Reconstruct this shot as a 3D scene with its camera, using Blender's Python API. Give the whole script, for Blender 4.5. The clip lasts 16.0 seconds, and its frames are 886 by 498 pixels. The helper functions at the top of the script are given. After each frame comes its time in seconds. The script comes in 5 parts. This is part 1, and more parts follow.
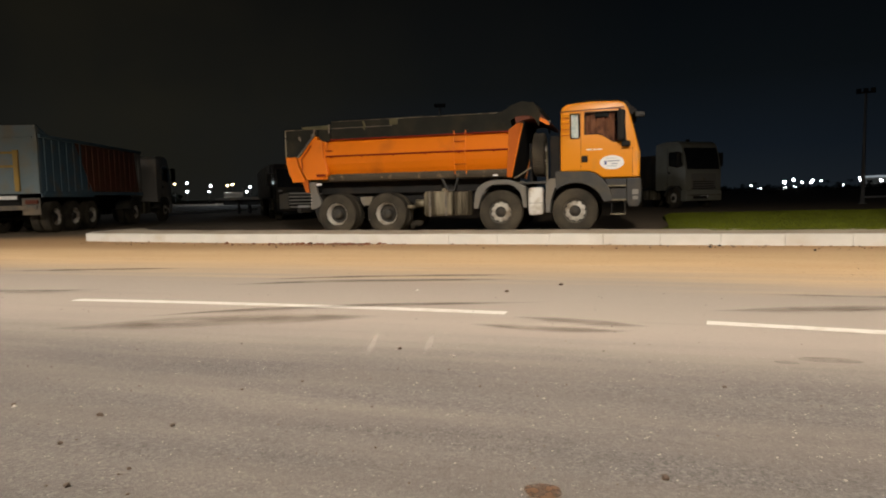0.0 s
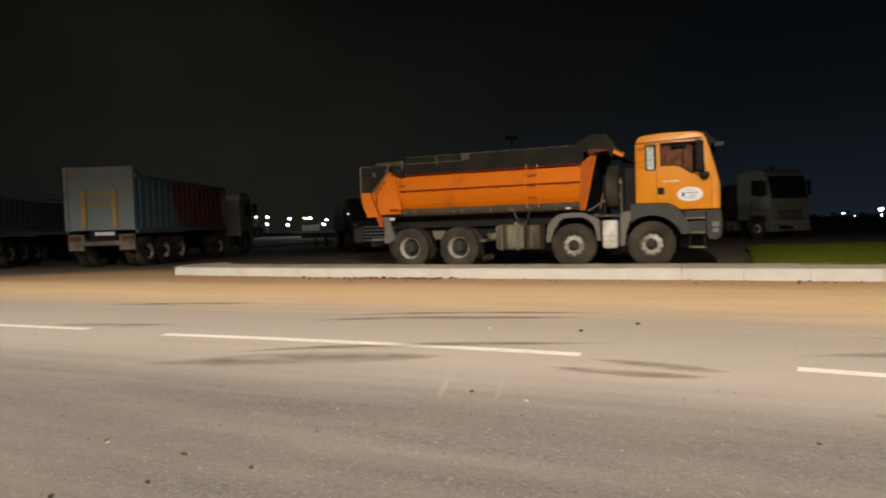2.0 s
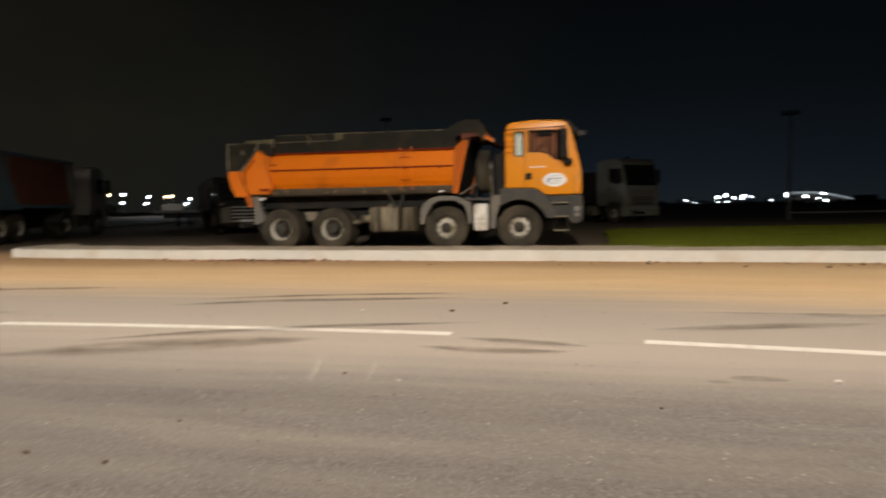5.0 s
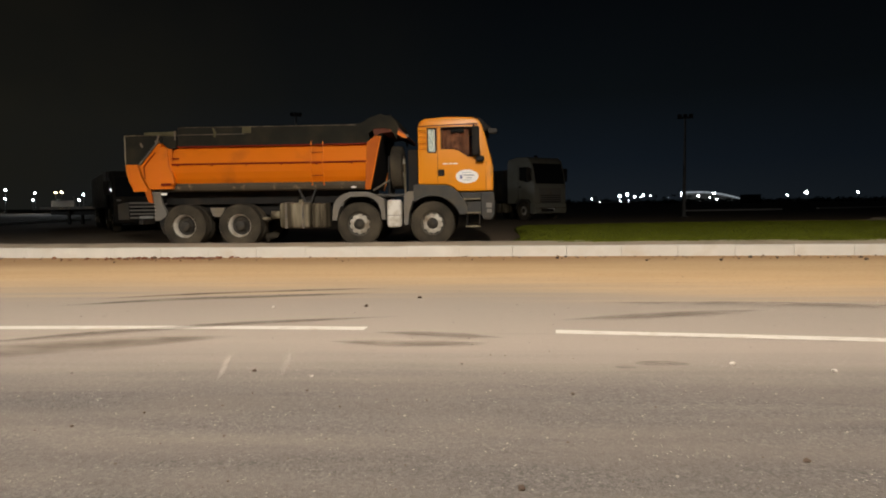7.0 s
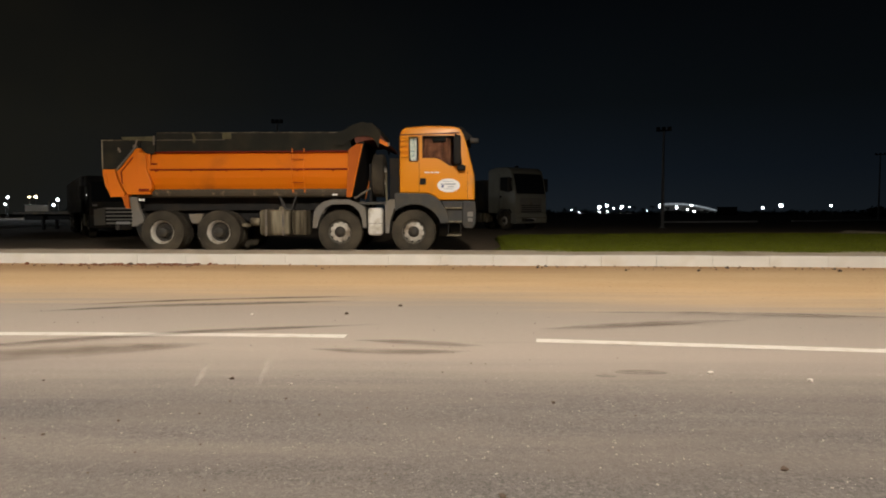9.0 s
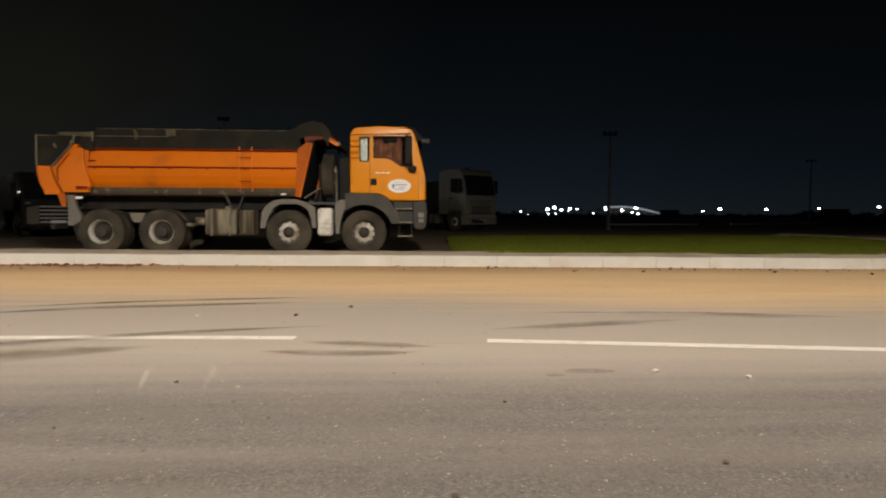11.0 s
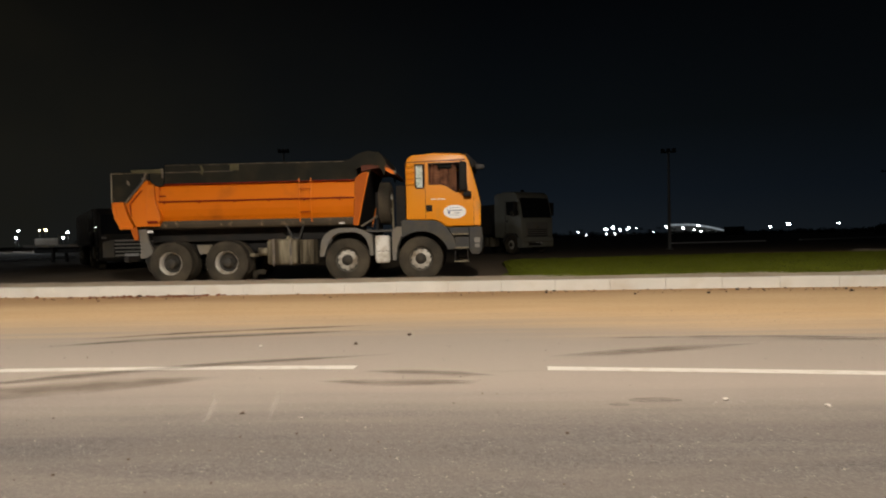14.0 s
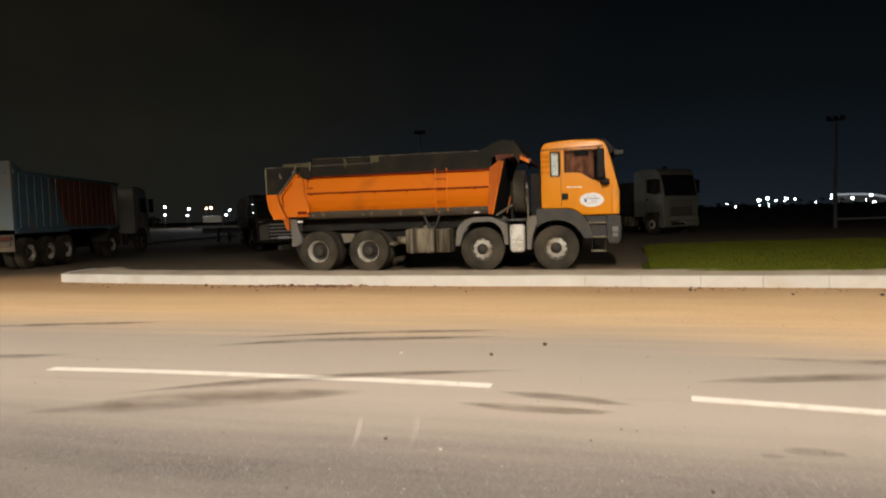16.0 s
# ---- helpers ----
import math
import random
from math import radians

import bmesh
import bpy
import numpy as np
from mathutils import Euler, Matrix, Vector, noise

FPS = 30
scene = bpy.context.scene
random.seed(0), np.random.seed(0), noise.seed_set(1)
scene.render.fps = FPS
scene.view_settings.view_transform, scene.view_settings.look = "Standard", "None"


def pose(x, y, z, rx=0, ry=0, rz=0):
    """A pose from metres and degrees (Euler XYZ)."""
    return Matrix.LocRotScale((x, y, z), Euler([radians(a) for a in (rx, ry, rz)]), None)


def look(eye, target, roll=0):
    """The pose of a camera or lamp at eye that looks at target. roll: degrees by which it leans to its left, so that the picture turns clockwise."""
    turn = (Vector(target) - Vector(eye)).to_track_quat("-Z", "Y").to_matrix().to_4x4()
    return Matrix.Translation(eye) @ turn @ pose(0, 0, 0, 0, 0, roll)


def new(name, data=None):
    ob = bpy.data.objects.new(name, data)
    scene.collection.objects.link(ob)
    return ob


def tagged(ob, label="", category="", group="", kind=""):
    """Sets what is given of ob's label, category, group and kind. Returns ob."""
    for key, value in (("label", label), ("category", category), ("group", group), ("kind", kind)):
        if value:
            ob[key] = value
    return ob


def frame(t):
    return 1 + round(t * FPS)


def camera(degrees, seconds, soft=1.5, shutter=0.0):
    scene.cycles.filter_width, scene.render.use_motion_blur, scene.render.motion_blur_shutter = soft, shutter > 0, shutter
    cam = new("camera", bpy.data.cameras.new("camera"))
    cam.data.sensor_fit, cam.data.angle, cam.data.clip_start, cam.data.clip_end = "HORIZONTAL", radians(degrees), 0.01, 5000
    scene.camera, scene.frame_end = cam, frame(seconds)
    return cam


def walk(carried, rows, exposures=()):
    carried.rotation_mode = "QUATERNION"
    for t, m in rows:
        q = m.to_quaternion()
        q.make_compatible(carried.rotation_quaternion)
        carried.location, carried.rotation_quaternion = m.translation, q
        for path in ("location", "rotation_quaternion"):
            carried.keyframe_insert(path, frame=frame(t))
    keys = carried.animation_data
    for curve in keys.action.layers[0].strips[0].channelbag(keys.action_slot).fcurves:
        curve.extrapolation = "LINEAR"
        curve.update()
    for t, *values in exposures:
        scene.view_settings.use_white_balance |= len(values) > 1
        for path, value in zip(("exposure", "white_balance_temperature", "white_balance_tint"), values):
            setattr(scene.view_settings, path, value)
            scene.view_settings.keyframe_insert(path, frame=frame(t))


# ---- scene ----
cam = camera(69.4, 16.0, soft=1.9, shutter=0.6)
# seconds, x, y, z, yaw, pitch, roll
PATH = [
    (0.0, 1.182, -15.530, 0.983, 16.08, -4.83, -1.27),
    (0.5, 1.184, -15.543, 0.990, 17.37, -4.73, -1.38),
    (1.0, 1.180, -15.522, 0.992, 17.98, -3.53, -0.30),
    (1.5, 1.191, -15.535, 1.020, 19.58, -2.61, -1.07),
    (2.0, 1.182, -15.531, 1.054, 22.43, -1.89, -1.70),
    (2.5, 1.176, -15.512, 1.043, 28.12, -1.16, -1.79),
    (3.0, 1.214, -15.575, 1.059, 34.85, -1.06, -2.45),
    (3.5, 1.212, -15.573, 1.047, 39.10, -0.89, -2.54),
    (4.0, 1.226, -15.602, 1.059, 32.41, -1.44, -2.09),
    (4.5, 1.192, -15.549, 1.050, 20.36, -3.29, -1.29),
    (5.0, 1.192, -15.540, 1.051, 11.23, -3.76, -0.96),
    (5.2, 1.159, -15.486, 1.053, 8.17, -3.24, -1.63),
    (7.5, 1.180, -15.509, 1.006, 2.66, -4.18, -0.57),
    (8.0, 1.180, -15.501, 1.007, 1.68, -3.66, -0.31),
    (8.5, 1.176, -15.498, 1.004, 1.80, -3.36, -0.21),
    (10.8, 1.149, -15.519, 1.002, -1.66, -3.18, 0.54),
    (11.0, 1.158, -15.495, 0.999, -2.76, -3.17, 0.29),
    (11.5, 1.162, -15.471, 0.997, -5.78, -2.89, -0.13),
    (12.0, 1.161, -15.452, 0.994, -10.59, -2.90, -1.48),
    (12.5, 1.158, -15.453, 0.995, -15.69, -3.18, -0.97),
    (13.0, 1.147, -15.523, 1.019, -5.09, -2.76, -1.42),
    (13.5, 1.162, -15.508, 1.016, 1.05, -1.87, 0.37),
    (14.0, 1.159, -15.494, 1.032, 2.29, -1.02, -1.25),
    (14.5, 1.165, -15.506, 1.051, 4.71, 0.22, -0.49),
    (15.0, 1.158, -15.537, 1.069, 5.63, -0.72, 1.61),
    (15.5, 1.178, -15.531, 1.199, 12.59, -4.27, -2.14),
    (16.0, 1.156, -15.490, 1.415, 14.33, -3.09, -1.71),
]
walk(cam, [(t, pose(x, y, z, 90 + p, 0, yw) @ pose(0, 0, 0, 0, 0, r)) for t, x, y, z, yw, p, r in PATH],
     [(0.0, -0.02), (2.0, -0.04), (3.5, 0.04), (5.0, -0.10), (8.0, -0.15), (12.5, -0.24), (14.5, -0.18), (16.0, 0.06)])

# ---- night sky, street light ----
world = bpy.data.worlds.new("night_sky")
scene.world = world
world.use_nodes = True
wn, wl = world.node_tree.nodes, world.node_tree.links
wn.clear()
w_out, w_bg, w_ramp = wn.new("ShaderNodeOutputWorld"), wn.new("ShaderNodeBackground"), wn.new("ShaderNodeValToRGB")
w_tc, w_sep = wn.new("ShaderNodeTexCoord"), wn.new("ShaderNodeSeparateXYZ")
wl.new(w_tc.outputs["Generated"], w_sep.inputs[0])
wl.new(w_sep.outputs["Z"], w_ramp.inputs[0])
SKY = ((0.0, (0.0095, 0.0130, 0.0170)), (0.06, (0.0058, 0.0088, 0.0130)), (0.16, (0.0034, 0.0048, 0.0060)), (0.35, (0.0012, 0.0016, 0.0022)))
ramp_el = w_ramp.color_ramp.elements
for k, (at, col) in enumerate(SKY):
    e = ramp_el[k] if k < 2 else ramp_el.new(at)
    e.position, e.color = at, (*col, 1)
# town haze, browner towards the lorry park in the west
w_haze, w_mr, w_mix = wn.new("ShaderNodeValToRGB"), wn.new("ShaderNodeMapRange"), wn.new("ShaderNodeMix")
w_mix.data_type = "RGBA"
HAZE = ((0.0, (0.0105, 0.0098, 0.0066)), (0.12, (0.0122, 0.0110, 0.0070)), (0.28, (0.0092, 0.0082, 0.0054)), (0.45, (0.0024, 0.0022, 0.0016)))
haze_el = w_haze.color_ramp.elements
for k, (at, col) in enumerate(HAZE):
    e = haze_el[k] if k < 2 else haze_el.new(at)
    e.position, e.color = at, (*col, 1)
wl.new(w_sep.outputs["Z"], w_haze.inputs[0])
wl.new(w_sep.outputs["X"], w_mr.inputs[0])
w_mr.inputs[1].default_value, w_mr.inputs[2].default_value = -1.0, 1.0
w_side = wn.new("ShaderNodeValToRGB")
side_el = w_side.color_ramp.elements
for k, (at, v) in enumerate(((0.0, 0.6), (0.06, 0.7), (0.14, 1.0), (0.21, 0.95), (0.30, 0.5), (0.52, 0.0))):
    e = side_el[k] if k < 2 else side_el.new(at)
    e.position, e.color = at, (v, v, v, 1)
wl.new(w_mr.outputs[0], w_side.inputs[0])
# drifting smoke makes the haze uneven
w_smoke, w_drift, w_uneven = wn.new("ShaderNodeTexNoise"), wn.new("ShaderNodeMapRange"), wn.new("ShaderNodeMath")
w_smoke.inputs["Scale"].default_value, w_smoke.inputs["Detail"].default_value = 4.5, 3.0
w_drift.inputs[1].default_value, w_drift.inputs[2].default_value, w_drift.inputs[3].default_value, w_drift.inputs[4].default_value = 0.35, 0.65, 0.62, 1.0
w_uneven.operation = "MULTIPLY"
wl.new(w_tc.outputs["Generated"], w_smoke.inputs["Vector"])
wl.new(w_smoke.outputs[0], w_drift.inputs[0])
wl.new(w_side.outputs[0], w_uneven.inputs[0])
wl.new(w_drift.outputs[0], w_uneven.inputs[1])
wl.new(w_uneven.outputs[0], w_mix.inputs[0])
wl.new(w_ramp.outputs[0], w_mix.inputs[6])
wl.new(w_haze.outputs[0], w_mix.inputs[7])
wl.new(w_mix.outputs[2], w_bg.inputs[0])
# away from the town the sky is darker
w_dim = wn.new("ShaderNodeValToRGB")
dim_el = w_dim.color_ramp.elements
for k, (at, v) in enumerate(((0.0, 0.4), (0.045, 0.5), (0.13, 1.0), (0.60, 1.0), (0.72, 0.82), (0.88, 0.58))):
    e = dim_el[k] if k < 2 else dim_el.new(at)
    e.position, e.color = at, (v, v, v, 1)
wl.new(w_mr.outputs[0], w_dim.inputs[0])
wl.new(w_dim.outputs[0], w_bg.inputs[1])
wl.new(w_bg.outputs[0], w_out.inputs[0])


def street_light(name, x, y, z, tx, ty, tz, power, colour, size, blend, wide=1.0):
    """A street lamp's beam, wide along the road and narrow across it."""
    lamp = bpy.data.lights.new(name, "SPOT")
    lamp.energy, lamp.color, lamp.spot_size, lamp.spot_blend, lamp.shadow_soft_size = power, colour, radians(size), blend, 0.2
    ob = new(name, lamp)
    ob.matrix_world = look((x, y, z), (tx, ty, tz)) @ Matrix.Diagonal((wide, 1.0, 1.0, 1.0))
    return ob


WARM = (1.0, 0.89, 0.77)
street_light("street_light", 2.6, -17.5, 9.5, 2.6, -7.2, 0.0, 14600, WARM, 78, 1.0, 2.1)
street_light("street_light", -13.0, -20.2, 9.5, -10.5, -12.2, 0.0, 22500, WARM, 66, 1.0, 2.3)
# two unseen beams added to lift the right-hand sand and the far-left trailers
street_light("street_light", 18.5, -16.0, 9.5, 17.5, -6.0, 0.0, 5500, WARM, 82, 1.0, 1.9)
street_light("street_light", -31.0, -22.0, 9.5, -27.0, -4.0, 1.0, 3000, WARM, 62, 1.0, 1.8)
# the lamp over the far end of the lot
lot = bpy.data.lights.new("lot_light", "POINT")
lot.energy, lot.color, lot.shadow_soft_size = 6500, (0.92, 0.96, 1.0), 0.2
new("lot_light", lot).location = (-56.0, -3.0, 5.2)

# one of the lamps behind the lorry park
yard = bpy.data.lights.new("yard_light", "POINT")
yard.energy, yard.color, yard.shadow_soft_size = 5000, (0.9, 0.96, 1.0), 0.3
new("yard_light", yard).location = (-84.9, 107.4, 8.0)

# ---- materials ----
def mat(name, base, rough=0.6, metal=0.0, var=0.25, scale=4.0, fine=60.0, bump=0.0, dirt=None, dirt_amount=0.0, dirt_scale=1.5, spec=0.5, coat=0.0, streak=False, world_space=False):
    """Paint or bare stuff with two scales of variation, optional dirt patches and fine relief."""
    m = bpy.data.materials.new(name)
    m.use_nodes = True
    n, l = m.node_tree.nodes, m.node_tree.links
    b = n["Principled BSDF"]
    b.inputs["Roughness"].default_value, b.inputs["Metallic"].default_value = rough, metal
    b.inputs["Specular IOR Level"].default_value, b.inputs["Coat Weight"].default_value = spec, coat
    b.inputs["Coat Roughness"].default_value = 0.25
    tc, mp = n.new("ShaderNodeTexCoord"), n.new("ShaderNodeMapping")
    l.new(n.new("ShaderNodeNewGeometry").outputs["Position"] if world_space else tc.outputs["Object"], mp.inputs[0])
    if streak:
        mp.inputs["Scale"].default_value = (1.0, 1.0, 0.12)
    def noise_at(sc, det):
        t = n.new("ShaderNodeTexNoise")
        t.inputs["Scale"].default_value, t.inputs["Detail"].default_value = sc, det
        l.new(mp.outputs[0], t.inputs["Vector"])
        return t
    big, small = noise_at(scale, 4), noise_at(fine, 3)
    mix = n.new("ShaderNodeMix")
    mix.data_type, mix.blend_type = "RGBA", "MIX"
    l.new(big.outputs[0], mix.inputs[0])
    mix.inputs[6].default_value = (*[c * (1 - var) for c in base], 1)
    mix.inputs[7].default_value = (*[min(1, c * (1 + var)) for c in base], 1)
    last = mix.outputs[2]
    two = n.new("ShaderNodeMix")
    two.data_type, two.blend_type = "RGBA", "MULTIPLY"
    two.inputs[0].default_value = 0.5 * var
    l.new(last, two.inputs[6])
    l.new(small.outputs[0], two.inputs[7])
    last = two.outputs[2]
    if dirt:
        d = noise_at(dirt_scale, 6)
        r = n.new("ShaderNodeMapRange")
        r.inputs[1].default_value, r.inputs[2].default_value = 0.62 - 0.35 * dirt_amount, 0.78 - 0.2 * dirt_amount
        l.new(d.outputs[0], r.inputs[0])
        dm = n.new("ShaderNodeMix")
        dm.data_type = "RGBA"
        l.new(r.outputs[0], dm.inputs[0])
        l.new(last, dm.inputs[6])
        dm.inputs[7].default_value = (*dirt, 1)
        last = dm.outputs[2]
        rr = n.new("ShaderNodeMapRange")
        rr.inputs[3].default_value, rr.inputs[4].default_value = rough, min(1, rough + 0.3)
        l.new(r.outputs[0], rr.inputs[0])
        l.new(rr.outputs[0], b.inputs["Roughness"])
    l.new(last, b.inputs["Base Color"])
    if bump:
        bp = n.new("ShaderNodeBump")
        bp.inputs["Strength"].default_value, bp.inputs["Distance"].default_value = bump, 0.01
        l.new(small.outputs[0], bp.inputs["Height"])
        l.new(bp.outputs[0], b.inputs["Normal"])
    return m


def glow(name, colour, strength):
    m = bpy.data.materials.new(name)
    m.use_nodes = True
    b = m.node_tree.nodes["Principled BSDF"]
    b.inputs["Base Color"].default_value = (0.8, 0.8, 0.8, 1)
    b.inputs["Emission Color"].default_value, b.inputs["Emission Strength"].default_value = (*colour, 1), strength
    return m


DUST = (0.30, 0.24, 0.17)
M_ORANGE = mat("orange_paint", (0.72, 0.178, 0.002), 0.42, var=0.06, scale=0.9, fine=40, dirt=(0.50, 0.125, 0.005), dirt_amount=0.12, dirt_scale=1.1, spec=0.3)
M_CAB = mat("orange_cab_paint", (0.74, 0.270, 0.006), 0.42, var=0.05, scale=1.0, fine=30, dirt=(0.45, 0.22, 0.06), dirt_amount=0.05, spec=0.35, coat=0.12)
M_TARP = mat("dark_tarpaulin", (0.017, 0.017, 0.013), 0.8, var=0.4, scale=3, fine=50, bump=0.4, spec=0.2, dirt=(0.034, 0.030, 0.020), dirt_amount=0.45)
M_BLACK = mat("black_chassis", (0.011, 0.010, 0.009), 0.75, var=0.4, scale=5, spec=0.3, dirt=(0.035, 0.028, 0.02), dirt_amount=0.4)
M_RUBBER = mat("dusty_tyre_rubber", (0.034, 0.030, 0.023), 0.92, var=0.3, scale=5, fine=50, bump=0.3, spec=0.2, dirt=(0.074, 0.062, 0.044), dirt_amount=0.65)
M_RIM = mat("pale_rim_paint", (0.55, 0.52, 0.45), 0.55, var=0.2, scale=8, dirt=(0.22, 0.18, 0.13), dirt_amount=0.5, dirt_scale=5)
M_HUB = mat("dark_hub_and_recess_steel", (0.032, 0.029, 0.023), 0.6, metal=0.2, var=0.3, scale=9, dirt=(0.058, 0.048, 0.034), dirt_amount=0.5, dirt_scale=6)
M_PLASTIC = mat("grey_plastic", (0.052, 0.051, 0.046), 0.6, var=0.15, scale=3, spec=0.3, dirt=(0.082, 0.073, 0.056), dirt_amount=0.45, dirt_scale=2.5)
M_FENDER = mat("light_grey_mudguard", (0.145, 0.136, 0.118), 0.65, var=0.2, scale=4, dirt=(0.18, 0.155, 0.115), dirt_amount=0.5)
M_ALU = mat("dirty_aluminium", (0.28, 0.245, 0.165), 0.5, metal=0.3, var=0.25, scale=3, dirt=(0.052, 0.040, 0.022), dirt_amount=0.95, dirt_scale=5.0, streak=True)
M_WHITE = mat("scuffed_white_plastic", (0.66, 0.64, 0.58), 0.5, var=0.1, scale=3, dirt=(0.42, 0.38, 0.30), dirt_amount=0.4, dirt_scale=4)
M_GREYRAIL = mat("dirty_grey_steel", (0.11, 0.10, 0.085), 0.65, metal=0.1, var=0.3, scale=3, dirt=(0.24, 0.19, 0.13), dirt_amount=0.55, dirt_scale=2.2)
# dark red for seams and tail lamps, also for the roof lip's painted shadow
M_SEAM = mat("dark_red_seam_and_shade", (0.12, 0.026, 0.007), 0.7, var=0.3)
# orange with the front post's shade put into the colour; hinge arms share it
M_POST = mat("shaded_orange_post_paint", (0.46, 0.105, 0.006), 0.6, var=0.25, scale=2, spec=0.2)
# dark red with the side rib's shadow line put into the colour
M_RIB = mat("dark_red_rib_tone", (0.22, 0.016, 0.003), 0.6, var=0.2, spec=0.2)
M_SKIRT = mat("scuffed_dark_lower_rail", (0.070, 0.055, 0.036), 0.7, var=0.4, scale=1.6, fine=30, spec=0.25, dirt=(0.24, 0.18, 0.11), dirt_amount=0.10, dirt_scale=6.5)
M_BARREL = mat("dusty_rim_barrel", (0.085, 0.078, 0.062), 0.75, var=0.3, scale=9, dirt=(0.13, 0.11, 0.08), dirt_amount=0.5, dirt_scale=5)
M_PALECAB = mat("chalky_white_panel", (0.42, 0.41, 0.37), 0.7, var=0.2, scale=2, dirt=(0.25, 0.22, 0.17), dirt_amount=0.4)
M_GLASSDARK = mat("dark_tinted_glass", (0.012, 0.013, 0.014), 0.06, var=0.1, spec=0.6)
M_REDCLOTH = mat("red_brown_seat_cloth", (0.19, 0.058, 0.030), 0.9, var=0.3, scale=6, fine=120, bump=0.3)
M_STICK = mat("white_sticker", (0.78, 0.78, 0.76), 0.4, var=0.04)
M_BLUEMARK = mat("blue_print", (0.02, 0.05, 0.22), 0.5, var=0.1)
M_OLIVE = mat("olive_rubber", (0.125, 0.115, 0.062), 0.8, var=0.35, scale=3, fine=40, spec=0.2, dirt=(0.075, 0.068, 0.04), dirt_amount=0.4, dirt_scale=3)
M_GREYMARK = mat("grey_print", (0.32, 0.36, 0.42), 0.5, var=0.1)
M_MIRROR = mat("mirror_glass", (0.8, 0.8, 0.8), 0.03, metal=1.0, var=0.02)
M_LAMPGLASS = mat("lamp_lens", (0.20, 0.19, 0.17), 0.12, var=0.1, coat=0.5)
M_KERB = mat("concrete_kerb", (0.48, 0.465, 0.42), 0.85, var=0.14, scale=2.2, fine=45, bump=0.35, dirt=(0.40, 0.355, 0.285), dirt_amount=0.35, dirt_scale=1.4, world_space=True)
M_LINE = mat("worn_white_road_paint", (0.46, 0.425, 0.375), 0.75, var=0.12, scale=4, fine=70, bump=0.3, dirt=(0.36, 0.31, 0.25), dirt_amount=0.3, dirt_scale=7)
M_SOIL = mat("dry_soil", (0.33, 0.275, 0.20), 0.95, var=0.3, scale=1.2, fine=18, bump=0.6, dirt=(0.24, 0.19, 0.13), dirt_amount=0.4, world_space=True)
M_REDEARTH = mat("reddish_earth", (0.17, 0.065, 0.030), 0.95, var=0.4, scale=9, fine=60, bump=0.4)
M_CRUMB = mat("brown_crumb", (0.15, 0.095, 0.055), 0.95, var=0.4, scale=9, fine=60, bump=0.4)
M_GRIT = mat("pale_grit", (0.27, 0.235, 0.20), 0.9, var=0.4, scale=9, fine=60)
M_STONE = mat("small_stone", (0.46, 0.42, 0.36), 0.9, var=0.4, scale=9, fine=60, bump=0.3)
M_CLOD = mat("dark_clod", (0.075, 0.050, 0.034), 0.95, var=0.4, scale=9, fine=60, bump=0.4)
M_WHITECAB = mat("white_cab_paint", (0.34, 0.33, 0.30), 0.35, var=0.08, scale=1.5, dirt=(0.32, 0.28, 0.22), dirt_amount=0.3)
# darker copy of the white cab paint, since the white lorry stands in dim light
M_OLDWHITE = mat("darkened_white_cab_paint", (0.18, 0.178, 0.145), 0.4, var=0.12, scale=1.5, dirt=(0.16, 0.15, 0.11), dirt_amount=0.45)
M_BUMPER = mat("dark_bumper_plastic", (0.030, 0.030, 0.028), 0.55, var=0.2, scale=3, spec=0.35, dirt=(0.06, 0.052, 0.042), dirt_amount=0.4, dirt_scale=2.5)
M_INTERIOR = mat("mottled_red_brown_interior", (0.30, 0.12, 0.062), 0.9, var=0.55, scale=5, fine=60, bump=0.3, dirt=(0.085, 0.036, 0.022), dirt_amount=0.55, dirt_scale=5.5)
M_GATE = mat("weathered_grey_blue_paint", (0.17, 0.235, 0.26), 0.55, var=0.2, scale=1.4, dirt=(0.22, 0.21, 0.17), dirt_amount=0.45)
M_BLUE = mat("faded_blue_paint", (0.10, 0.19, 0.26), 0.5, var=0.2, scale=1.2, dirt=(0.20, 0.20, 0.18), dirt_amount=0.4)
M_RUST = mat("rust_red_paint", (0.19, 0.066, 0.034), 0.55, var=0.25, scale=1.2, dirt=(0.19, 0.10, 0.06), dirt_amount=0.4)
M_YELLOW = mat("faded_yellow_paint", (0.42, 0.27, 0.05), 0.55, var=0.2, scale=2, dirt=(0.25, 0.18, 0.09), dirt_amount=0.4)
M_TAN = mat("brown_yellow_body", (0.15, 0.10, 0.035), 0.6, var=0.25, scale=1.5, dirt=(0.12, 0.09, 0.05), dirt_amount=0.4)
M_FAR = mat("far_dark_foliage", (0.012, 0.016, 0.008), 0.95, var=0.5, scale=0.3)
M_WALLFAR = mat("far_plaster", (0.30, 0.29, 0.27), 0.9, var=0.2, scale=0.1)
M_POLE = mat("galvanised_pole", (0.10, 0.10, 0.10), 0.6, metal=0.3, var=0.2)


